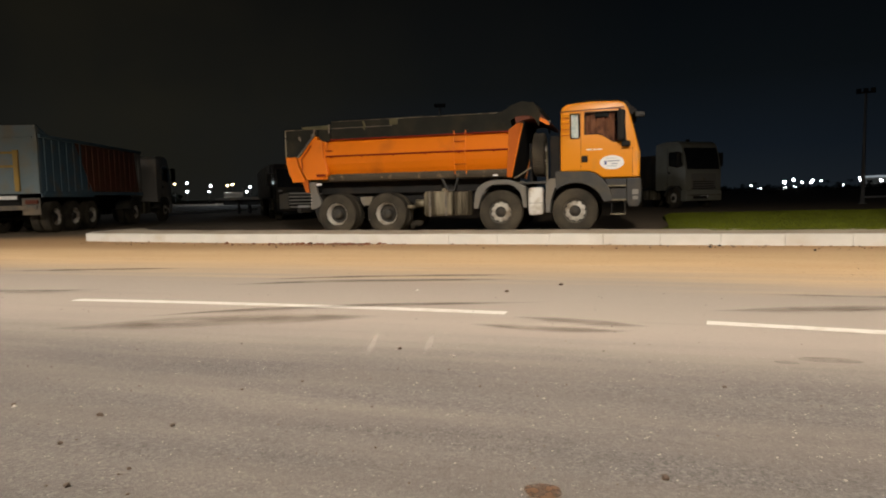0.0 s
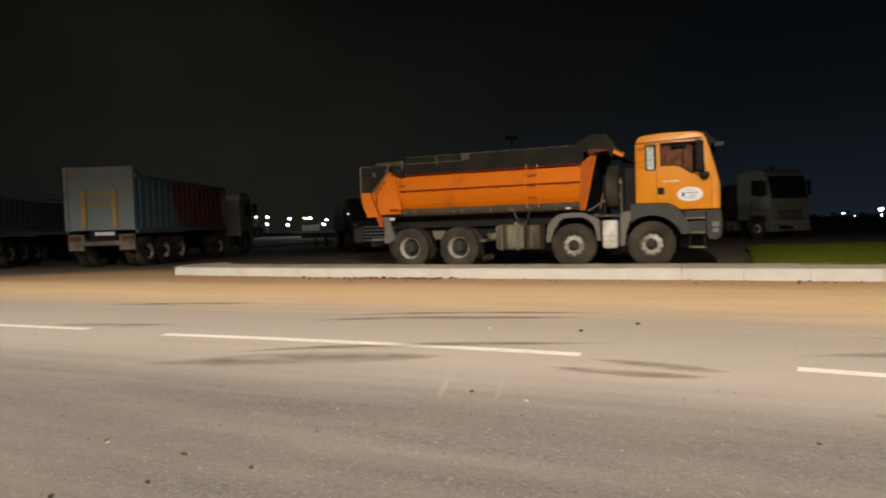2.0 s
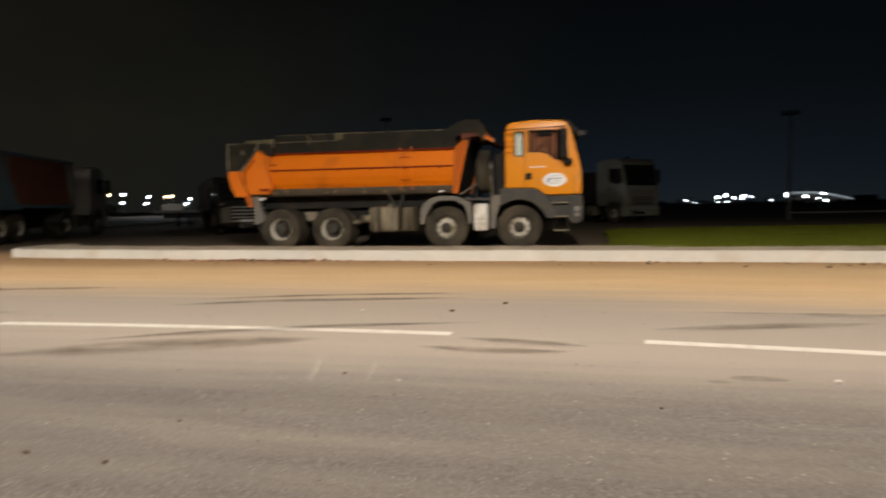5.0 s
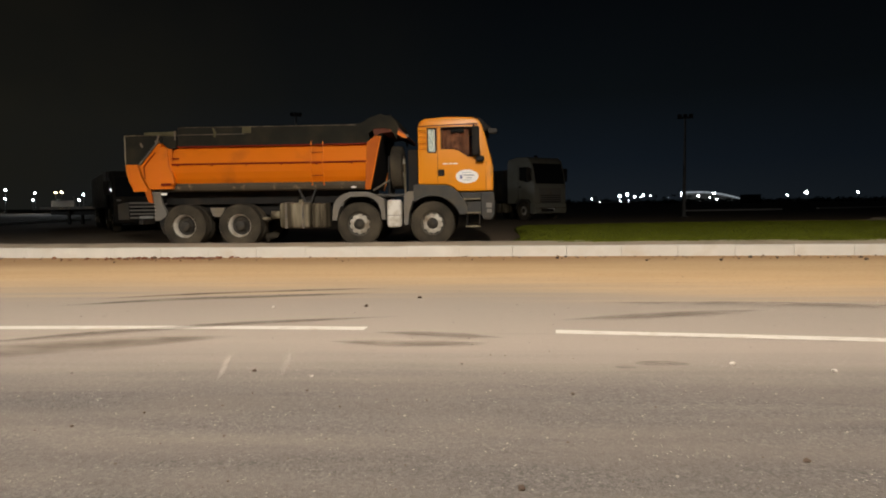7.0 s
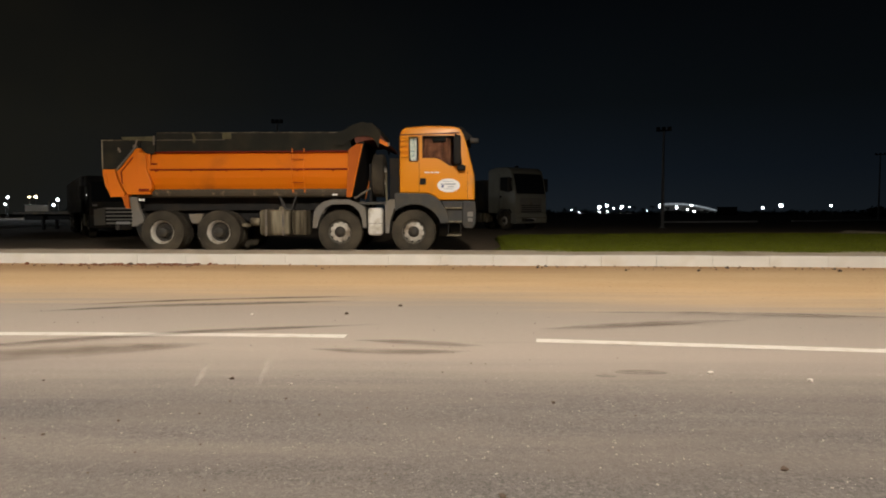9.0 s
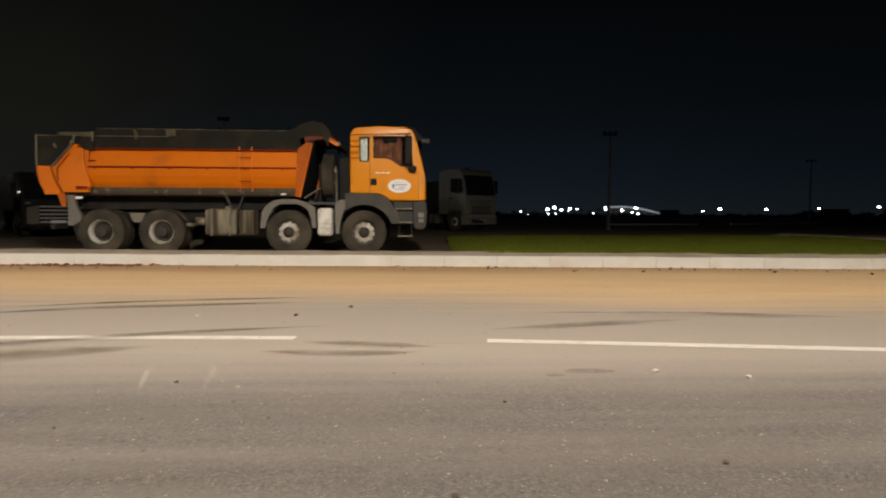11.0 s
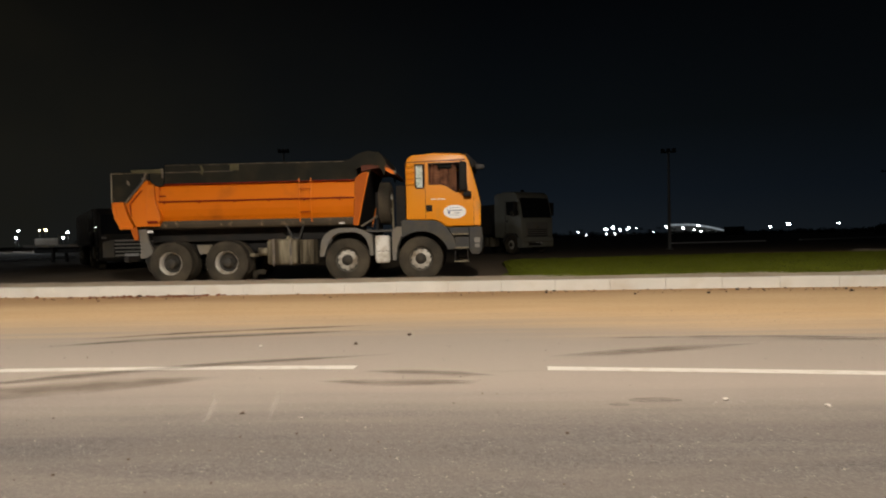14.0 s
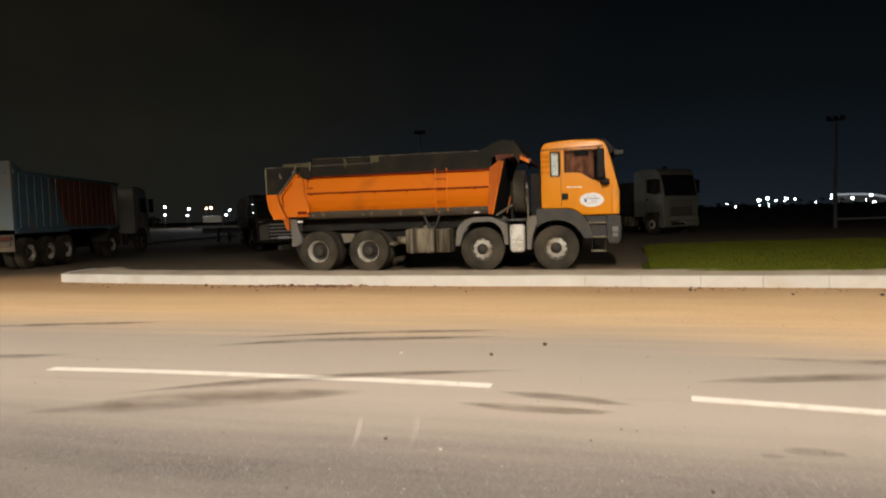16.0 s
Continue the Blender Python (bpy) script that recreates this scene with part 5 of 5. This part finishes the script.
tipper_trailer(A1, M_GATE, M_BLUE, M_RUST, M_YELLOW, "blue and rust-red tipper trailer with a yellow-framed tailgate")
tr = thing("tractor_unit", A1 @ pose(12.3, 0, 0), "grey tractor unit coupled to the blue trailer", "truck")
front_cab(tr, M_WHITECAB, 3.2)
tractor_rear(tr, -4.6)
A2 = at_heading(-24.6, -0.2, 125)
tipper_trailer(A2, M_TAN, M_BLUE, M_BLUE, M_YELLOW, "tipper trailer with a brownish yellow tailgate and blue sides", 3.1)
tr = thing("tractor_unit", A2 @ pose(12.3, 0, 0), "dark tractor unit coupled to the yellowish trailer", "truck")
front_cab(tr, M_PLASTIC, 3.2)
tractor_rear(tr, -4.6)

# white cab beyond the grass
tr = thing("white_lorry", at_heading(5.08, 21.0, -52), "dull white flat-fronted lorry with a dark tipper body", "truck")
front_cab(tr, M_OLDWHITE, 3.55, slats=0, deflector=False, visor=False, grille=M_FENDER, long=2.3)
part("intake", box(0.01, 0.05, -0.8, 0.8, 1.0, 1.06, 0.008), M_BLACK, tr, "dark slot under the grille")
part("intake", box(0.06, 0.085, -0.75, 0.2, 0.48, 0.64, 0.008), M_BLACK, tr)
part("badge", box(0.01, 0.03, -0.07, 0.07, 1.42, 1.56, 0.01), M_ALU, tr)
for z in (1.12, 1.24, 1.36):
    part("grille_slot", box(0.012, 0.03, -0.74, 0.74, z, z + 0.05, 0.006), M_BLACK, tr, "dark slot in the grille")
part("bumper_step", box(0.05, 0.10, -1.12, 1.12, 0.66, 0.71, 0.01), M_ALU, tr, "worn bumper step")
tractor_rear(tr, -4.4)
part("tipper_body", prism([(-6.6, 1.1), (-2.3, 1.1), (-2.2, 2.9), (-6.6, 2.9)], -1.2, 1.2, 0.05), M_BLACK, tr, "black tipper body")
for i in range(6):
    for s in (-1, 1):
        part("body_rib", box(-6.4 + i * 0.75, -6.3 + i * 0.75, *sorted((s * 1.19, s * 1.26)), 1.15, 2.85, 0.01), M_BLACK, tr)

# dark lorry behind the tail of the orange one
tr = thing("dark_lorry", at_heading(-12.75, 10.4, -55), "dark lorry with a slatted pale grille and ribbed body", "truck")
front_cab(tr, M_BLACK, 2.55, slats=0, visor=False)
for i in range(5):
    part("grille_bar", box(0.02, 0.07, -0.62, 0.62, 0.56 + i * 0.15, 0.63 + i * 0.15, 0.012), M_PALECAB, tr, "pale grille bar")
for y0, y1 in ((-1.05, -0.64), (0.64, 1.05)):
    part("grille_cheek", prism([(y0, 0.52), (y1, 0.52), (y1, 1.24), (y0, 1.15)], 0.03, 0.075, 0.02, 2, None, "x"), M_FENDER, tr, "pale panel beside the grille")
tractor_rear(tr, -4.4)
part("exhaust_stack", rod((-2.15, 1.12, 1.0), (-2.15, 1.12, 2.95), 0.07, 12), M_BLACK, tr, "dark upright exhaust stack")
for y in (-1.0, 1.0):
    part("indicator", box(0.03, 0.09, y - 0.09, y + 0.09, 1.28, 1.36, 0.015), M_LAMPGLASS, tr, "small glass lamp")
part("ribbed_body", box(-13.0, -2.3, -1.24, 1.24, 1.0, 2.6, 0.03), M_BLACK, tr, "dark ribbed body")
for i in range(22):
    for s in (-1, 1):
        part("body_rib", box(-12.9 + i * 0.48, -12.8 + i * 0.48, *sorted((s * 1.235, s * 1.30)), 1.05, 2.6, 0.01), M_PLASTIC, tr)
for x in (-9.6, -10.9, -12.2):
    for s in (-1, 1):
        wheel(tr, x, s * 1.2, facing=0.0 if s < 0 else 180.0, rear=True)

# tractor with a roof deflector at the far end of the lot
tr = thing("tractor_unit", at_heading(-45.6, 1.3, 8), "white tractor unit with a black front and roof deflector", "truck")
front_cab(tr, M_WHITECAB, 3.45, slats=4, deflector=True)
part("front_panel", box(0.01, 0.05, -1.2, 1.2, 0.95, 2.0, 0.02), M_BLACK, tr, "black front panel")
tractor_rear(tr, -4.4)


def low_loader(m):
    t = thing("flatbed_trailer", m, "empty flatbed trailer parked in the lot", "trailer")
    part("deck", box(0, 9, -1.2, 1.2, 0.95, 1.12, 0.02), M_GREYRAIL, t)
    for i in range(5):
        part("stake", box(0.2 + i * 2.1, 0.3 + i * 2.1, -1.25, -1.18, 0.9, 1.8, 0.01), M_FENDER, t)
    for x in (1.2, 2.5, 3.8):
        for s in (-1, 1):
            wheel(t, x, s * 1.15, facing=0.0 if s < 0 else 180.0, rear=True)
    part("frame", box(0.2, 9, -0.4, 0.4, 0.6, 0.95, 0.02), M_BLACK, t)
    part("landing_leg", box(7.4, 7.55, -0.6, -0.45, 0.0, 0.95, 0.01), M_BLACK, t)
    part("landing_leg", box(7.4, 7.55, 0.45, 0.6, 0.0, 0.95, 0.01), M_BLACK, t)


low_loader(at_heading(-55.0, 10.5, 75))
low_loader(at_heading(-17.2, 22.5, 170))


def excavator(m):
    t = thing("excavator", m, "dark yellow tracked excavator with raised boom", "excavator")
    for s in (-1, 1):
        trk = part("track", prism([(-1.7, 0.35), (-1.5, 0.1), (-1.3, 0.0), (1.3, 0.0), (1.5, 0.1), (1.7, 0.35), (1.55, 0.72), (1.35, 0.8), (-1.35, 0.8), (-1.55, 0.72)], *sorted((s * 0.75, s * 1.3)), 0.02), M_BLACK, t)
        for i in range(5):
            part("roller", lathe([(0.0, -0.03), (0.18, -0.03), (0.18, 0.03), (0.0, 0.03)], 14, None, False, -1.2 + 0.6 * i, s * 1.3, 0.35), M_BLACK, trk)
    part("turntable", lathe([(0.0, -0.1), (0.7, -0.1), (0.7, 0.1), (0.0, 0.1)], 24, None, False), M_BLACK, t).matrix_basis = pose(0, 0, 0.88, 90)
    part("engine_house", box(-1.9, 0.2, -1.3, 1.3, 1.0, 2.2, 0.1, 3), M_TAN, t, "dull yellow engine house", True)
    cab = part("cab", prism([(0.2, 1.0), (1.5, 1.0), (1.5, 1.8), (1.25, 2.9), (0.25, 2.95)], 0.3, 1.3, 0.06, 2), M_BLACK, t, "dark glazed cab", True)
    part("window", box(0.4, 1.2, 1.29, 1.31, 1.8, 2.7, 0.01), M_GLASSDARK, cab)
    boom = part("boom", prism([(0.5, 1.5), (1.0, 1.4), (2.6, 4.6), (4.2, 7.2), (4.0, 7.4), (2.1, 5.0)], -0.25, 0.2, 0.04), M_TAN, t, "dull yellow boom")
    part("ram", rod((1.3, 0, 1.3), (2.4, 0, 4.1), 0.09, 10), M_ALU, boom)
    part("stick", prism([(4.2, 7.45), (3.9, 7.3), (2.9, 4.6), (3.2, 4.5)], -0.2, 0.15, 0.03), M_TAN, t)
    part("bucket", prism([(2.8, 4.6), (3.3, 4.6), (3.5, 4.1), (3.2, 3.7), (2.6, 3.9)], -0.5, 0.45, 0.04), M_BLACK, t)


excavator(at_heading(-43.5, 5.2, 245))


# ---- far surroundings ----
EYE = Vector((1.18, -15.5, 1.0))


def far_at(bearing, dist, elev=0.0):
    b = radians(bearing)
    return EYE.x + dist * math.sin(b), EYE.y + dist * math.cos(b), max(0.0, EYE.z + dist * math.tan(radians(elev)))


M_LAMP_W = glow("white_lamp_glow", (0.86, 0.95, 1.0), 26)
M_LAMP_Y = glow("warm_lamp_glow", (1.0, 0.72, 0.38), 22)


def far_lamp(bearing, dist, elev, warm=False, size=1.0, group="distant lamps"):
    x, y, z = far_at(bearing, dist, elev)
    t = thing("street_lamp", pose(x, y, 0, 0, 0, -bearing), "distant lit street lamp on a thin pole" if not warm else "distant warm-coloured lit lamp on a pole", "lamp", group)
    r = 0.0022 * dist * size
    part("pole", rod((0, 0, 0), (0, 0.3, z), 0.07, 8, None, 0.05), M_POLE, t)
    part("arm", rod((0, 0.3, z), (0, -0.6, z + 0.1), 0.04, 8), M_POLE, t)
    part("lamp_head", lump(r, bearing, 0.85, 0.4, 2, (0, -0.6, z)), M_LAMP_Y if warm else M_LAMP_W, t, "glowing lamp head", True)
    return t


for b, d, e, s in ((22.59, 520, 0.29, 0.55), (24.82, 500, 0.30, 0.6), (26.1, 480, 0.48, 1.0), (29.48, 450, 0.46, 0.62), (33.14, 420, 0.53, 0.62), (36.96, 390, 0.64, 0.6), (40.67, 360, 0.79, 0.8), (44.53, 330, 0.91, 0.68), (48.97, 300, 0.99, 0.8), (54.0, 280, 1.1, 0.8)):
    far_lamp(b, d, e, False, s, "street lamps along the far road")
for b, e, s in ((10.29, -0.04, 0.6), (9.65, 0.21, 0.45), (12.01, 0.42, 0.95), (12.62, 0.56, 0.9), (12.10, -0.02, 0.95), (12.71, 0.02, 0.9), (13.22, 0.35, 0.65), (13.93, 0.49, 0.75), (13.8, 0.30, 0.4), (14.54, 0.43, 0.4), (15.95, 0.1, 0.5),
                (16.97, 0.59, 0.5), (17.0, 0.4, 0.4), (18.33, 0.36, 0.75), (19.49, 0.54, 0.8), (19.18, 0.2, 0.45), (19.68, 0.02, 0.7)):
    far_lamp(b, 560, e, False, s, "floodlights by the far hall")
for b, e, s, w in ((-38.63, 1.38, 0.7, True), (-37.67, 1.42, 0.9, False), (-37.71, 0.76, 0.8, False), (-35.83, 1.20, 0.85, False), (-35.99, 0.68, 0.8, False), (-34.5, 1.22, 0.7, True), (-34.1, 1.25, 1.0, True), (-32.66, 1.05, 0.85, False), (-32.95, 0.63, 0.85, False)):
    far_lamp(b, 190, e, w, s * 0.8, "lamps behind the lorry park")
for b, e, s, w in ((-73.26, 3.32, 1.3, False), (-70.24, 3.54, 0.7, False), (-68.78, 2.64, 1.0, True), (-66.25, 2.17, 1.2, False), (-62.14, 2.32, 0.9, True), (-62.3, 2.04, 0.7, True), (-61.24, 2.10, 0.6, True)):
    far_lamp(b, 110, e, w, s, "lamps behind the lorry park")

# hall with a curved roof edge that emits light to look floodlit
x, y, z = far_at(19.4, 600, 0)
hall = thing("sports_hall", pose(x, y, 0, 0, 0, -19.4), "distant hall with a lit white curved roof edge", "building")
M_ROOFGLOW = glow("self_glowing_roof_edge", (0.75, 0.86, 0.95), 0.22)
pts = [(-24 + 50 * i / 14, 8.6 - 7.6 * max(0, (i - 4) / 10) ** 1.7) for i in range(15)]
part("roof", prism(pts + [(a, u - 1.6) for a, u in pts[::-1]], -6, 6), M_ROOFGLOW, hall, "white curved roof that glows in place of floodlighting")
part("wall", prism([(a, u - 1.6) for a, u in pts] + [(26, -0.2), (-24, -0.2)], -5, 5), M_WALLFAR, hall)

# tree belts and hedge as dark far woods
verts, faces = [], []
rngt = np.random.default_rng(11)


def clump(x, y, z, r, n):
    for _ in range(n):
        d = rngt.normal(size=3)
        d /= np.linalg.norm(d)
        p = np.array((x, y, z)) + d * r * rngt.uniform(0.5, 1.0) * np.array((1, 1, 0.8))
        u, v = rngt.normal(size=3), rngt.normal(size=3)
        u, v = u / np.linalg.norm(u) * r * 0.28, v / np.linalg.norm(v) * r * 0.28
        k = len(verts)
        verts.extend([tuple(p - u - v), tuple(p + u - v), tuple(p + v)])
        faces.append((k, k + 1, k + 2))


for b0, b1, d, h, step in ((7.5, 16.5, 330, 1.6, 0.18), (15.5, 32.0, 260, 1.3, 0.16), (32.0, 34.8, 150, 1.5, 0.12), (34.5, 44.5, 120, 1.1, 0.12), (44.0, 60.0, 150, 1.2, 0.16), (-32.0, -8.0, 210, 2.2, 0.2), (-60.0, -38.5, 210, 3.0, 0.25), (-85, -60, 160, 3.0, 0.3), (-8, 8, 300, 2.0, 0.2)):
    b = b0
    while b < b1:
        x, y, _ = far_at(b + rngt.uniform(-0.1, 0.1), d * rngt.uniform(0.97, 1.03))
        hh = h * rngt.uniform(0.6, 1.3)
        clump(x, y, hh * 0.45, hh * 0.8, 26)
        b += step
me = bpy.data.meshes.new("tree_belt")
me.from_pydata(verts, [], faces)
me.materials.append(M_FAR)
tagged(new("tree_belt", me), "dark distant belt of shrubs and trees", "trees", kind="stuff")


def far_tree(bearing, dist, top, spread, palm=False):
    x, y, z = far_at(bearing, dist, top)
    t = thing("tree", pose(x, y, 0), "dark distant palm against the night sky" if palm else "dark distant round-crowned tree", "tree", "distant trees")
    part("trunk", rod((0, 0, 0), (0.1, 0, z * 0.75), 0.12 * z / 4, 8, None, 0.06 * z / 4), M_FAR, t)
    vs, fs = [], []
    for _ in range(26 if palm else 420):
        if palm:
            a, droop = rngt.uniform(0, 2 * math.pi), rngt.uniform(-0.5, 0.6)
            c, s = math.cos(a), math.sin(a)
            L = spread * rngt.uniform(0.7, 1.1)
            k = len(vs)
            vs += [(0, 0, z * 0.78), (c * L * 0.5 - s * 0.12 * L, s * L * 0.5 + c * 0.12 * L, z * 0.78 + droop * L * 0.6), (c * L, s * L, z * 0.78 + droop * L * 0.5 - 0.25 * L), (c * L * 0.5 + s * 0.12 * L, s * L * 0.5 - c * 0.12 * L, z * 0.78 + droop * L * 0.55)]
            fs.append((k, k + 1, k + 2, k + 3))
        else:
            d = rngt.normal(size=3)
            d /= np.linalg.norm(d)
            p = np.array((0, 0, z * 0.68)) + d * spread * rngt.uniform(0.3, 1.0) ** 0.5 * np.array((1, 1, 0.62))
            u, v = rngt.normal(size=3) * 0.16 * spread / 1.7, rngt.normal(size=3) * 0.16 * spread / 1.7
            k = len(vs)
            vs += [tuple(p - u), tuple(p + u), tuple(p + v), tuple(p - v)]
            fs.append((k, k + 3, k + 1, k + 2))
    me2 = bpy.data.meshes.new("crown")
    me2.from_pydata(vs, [], fs)
    me2.materials.append(M_FAR)
    c = new("crown", me2)
    c.parent = t


far_tree(42.7, 130, 1.3, 3.0)
far_tree(47.5, 150, 0.5, 2.4)
for b, e in ((7.7, 0.25), (9.0, 0.35), (9.9, 0.5), (10.9, 0.3), (14.9, 0.55), (15.6, 0.35), (16.4, 0.6), (17.6, 0.45)):
    far_tree(b, 300, e, 1.7, True)

# containers and sheds in the dark strip
for b, d, w, h in ((34.2, 118, 3.6, 1.9), (22.2, 190, 5.0, 2.2), (38.6, 150, 7.0, 2.0)):
    x, y, z = far_at(b, d)
    t = thing("shed", pose(x, y, 0, 0, 0, -b), "dark unlit shed in the distance", "shed", "distant sheds")
    part("wall", box(-w / 2, w / 2, -1.2, 1.2, 0, h, 0.03), M_BLACK, t)
    part("roof", prism([(-w / 2 - 0.15, h), (w / 2 + 0.15, h), (w / 2 + 0.15, h + 0.12), (-w / 2 - 0.15, h + 0.12)], -1.4, 1.4), M_PLASTIC, t)

# far pavement edges that catch the light
M_FARLINE = mat("far_pale_kerb", (0.6, 0.58, 0.54), 0.8, var=0.2)
for (b0, d0), (b1, d1), h in (((-39.6, 46), (-36.4, 54), 0.16), ((-36.4, 54), (-32.2, 60), 0.16), ((17.4, 62), (24.5, 68), 0.14), ((27, 72), (33, 84), 0.14)):
    (x0, y0, _), (x1, y1, _) = far_at(b0, d0), far_at(b1, d1)
    ln = math.hypot(x1 - x0, y1 - y0)
    ob = part("far_kerb", box(0, ln, 0, 0.3, -0.05, h, 0.02), M_FARLINE)
    ob.matrix_world = pose(x0, y0, 0, 0, 0, math.degrees(math.atan2(y1 - y0, x1 - x0)))
    tagged(ob, "pale distant kerb catching the light", "kerb", "distant kerbs", "structure")

x, y, _ = far_at(-34.05, 150)
bb = thing("sign_board", pose(x, y, 0, 0, 0, 34), "plain white board on posts behind the lorry park", "sign")
part("board", box(-2.0, 2.0, -0.05, 0.05, 1.2, 2.6, 0.02), M_STICK, bb)
for xx in (-1.6, 1.6):
    part("post", rod((xx, 0.08, 0), (xx, 0.08, 2.6), 0.06, 8), M_POLE, bb)
wall_lot = part("lot_wall", box(0, 16, 0, 0.25, 0, 2.0, 0.02), M_WALLFAR)
x, y, _ = far_at(-69.3, 78)
wall_lot.matrix_world = pose(x, y, 0, 0, 0, 60)
tagged(wall_lot, "pale boundary wall at the end of the lot", "wall", kind="structure")


def mast(bearing, dist, top, wide=0.9):
    x, y, z = far_at(bearing, dist, top)
    t = thing("lighting_mast", pose(x, y, 0, 0, 0, -bearing), "tall unlit lighting mast against the night sky", "mast", "unlit masts")
    part("pole", rod((0, 0, 0), (0, 0, z), 0.11, 12, None, 0.06), M_POLE, t)
    part("base_plate", box(-0.22, 0.22, -0.22, 0.22, 0, 0.05, 0.01), M_POLE, t)
    part("crossbar", box(-wide / 2, wide / 2, -0.05, 0.05, z - 0.1, z, 0.01), M_BLACK, t)
    for k in (-0.36, 0.0, 0.36):
        part("floodlight", box(k * wide - 0.12, k * wide + 0.12, -0.16, 0.06, z - 0.08, z + 0.16, 0.02), M_BLACK, t)


mast(17.2, 42, 6.86)
mast(32.5, 95, 4.19, 1.2)
mast(45.8, 50, 13.2, 0.8)
mast(-16.1, 46, 7.75, 0.75)


# ---- stones and clods ----
def stone(x, y, r, seed, dark):
    ob = part("clod" if dark else "pebble", lump(r, seed, 0.65, 0.5, 2, (0, 0, r * 0.45)), M_CLOD if dark else M_STONE, None, "", True)
    ob.matrix_world = pose(x, y, 0, 0, 0, seed * 77 % 360)
    return tagged(ob, "dark crumb of earth lying on the road" if dark else "small pale stone lying on the asphalt", "clod" if dark else "stone", "crumbs on the road" if dark else "stones on the road")


for k, (x, y, r, dk) in enumerate(((0.03, -9.26, 0.034, 1), (0.51, -8.71, 0.036, 1), (-0.22, -11.72, 0.022, 1), (2.71, -11.54, 0.026, 0), (3.23, -11.70, 0.022, 0), (-0.73, -12.71, 0.014, 1), (1.65, -12.17, 0.017, 1), (3.95, -12.02, 0.016, 0),
                                   (-1.71, -13.17, 0.012, 1), (-1.16, -13.2, 0.014, 1), (-1.05, -13.52, 0.012, 1), (-0.73, -13.24, 0.012, 1), (-0.69, -13.83, 0.013, 1), (1.31, -13.30, 0.015, 1), (-0.49, -12.51, 0.012, 1), (0.46, -12.40, 0.011, 1),
                                   (2.42, -13.03, 0.014, 1), (-2.11, -14.46, 0.011, 1), (-2.33, -14.29, 0.010, 1), (-1.32, -13.76, 0.013, 1), (-3.93, -12.87, 0.022, 1), (-1.68, -13.19, 0.014, 0), (-1.15, -13.2, 0.011, 1), (-0.58, -13.66, 0.009, 1),
                                   (0.22, -12.13, 0.012, 1), (0.17, -11.84, 0.014, 0), (-0.9, -9.3, 0.022, 0), (5.85, -4.1, 0.06, 1), (5.17, -4.6, 0.05, 1), (7.48, -4.66, 0.055, 1), (8.98, -5.0, 0.05, 1), (9.66, -4.53, 0.06, 1), (12.54, -3.71, 0.06, 1),
                                   (2.71, -3.72, 0.05, 1), (3.97, -4.52, 0.04, 1), (2.53, -4.0, 0.05, 1), (-5.26, -3.3, 0.07, 1), (-4.76, -3.35, 0.05, 1), (-6.02, -3.25, 0.05, 1), (-4.23, -3.4, 0.045, 1), (7.61, -4.28, 0.05, 1))):
    stone(x, y, r * ((0.95 if y < -12.8 else 0.58) if dk else 0.72), k + 1, dk)

rngs = np.random.default_rng(3)


def litter(name, n, place, size, material, label, category):
    vs, fs = [], []
    base = bmesh.new()
    bmesh.ops.create_icosphere(base, subdivisions=1, radius=1)
    bv, bf = [v.co.copy() for v in base.verts], [[v.index for v in f.verts] for f in base.faces]
    base.free()
    for _ in range(n):
        x, y = place()
        r = size()
        k = len(vs)
        sx, sy, sz, a = rngs.uniform(0.7, 1.4), rngs.uniform(0.7, 1.2), rngs.uniform(0.4, 0.8), rngs.uniform(0, 6.3)
        c, s = math.cos(a), math.sin(a)
        for v in bv:
            u = rngs.uniform(0.8, 1.2)
            vs.append((x + r * u * (v.x * sx * c - v.y * sy * s), y + r * u * (v.x * sx * s + v.y * sy * c), r * sz * 0.7 + r * u * v.z * sz))
        fs += [[k + i for i in f] for f in bf]
    me = bpy.data.meshes.new(name)
    me.from_pydata(vs, [], fs)
    me.materials.append(material)
    tagged(new(name, me), label, category, kind="stuff")


def kerb_side():
    p = fine_line[rngs.integers(8, len(fine_line) - 30)]
    return p.x + rngs.normal(0, 0.1), p.y - 0.08 - abs(rngs.normal(0, 0.35))


def pile_side():
    return rngs.normal(-4.9, 0.75), -3.22 - abs(rngs.normal(0, 0.17))


def near_road():
    d, a = 1.5 + 7.5 * rngs.random() ** 1.4, rngs.uniform(-1.3, 1.1)
    return 1.18 + d * math.sin(a), -15.5 + d * math.cos(a)


litter("kerbside_crumbs", 620, kerb_side, lambda: 0.007 + 0.018 * rngs.random() ** 3, M_CRUMB, "dark crumbs of earth along the kerb", "crumbs")
litter("earth_spill", 420, pile_side, lambda: 0.007 + 0.036 * rngs.random() ** 4, M_REDEARTH, "spilled clods of reddish earth at the kerb", "crumbs")
litter("road_grit", 2600, near_road, lambda: 0.0020 + 0.0048 * rngs.random() ** 4, M_GRIT, "loose pale grit on the asphalt", "grit")
litter("dark_grit", 1100, near_road, lambda: 0.0021 + 0.0050 * rngs.random() ** 4, M_CLOD, "loose dark grit on the asphalt", "grit")
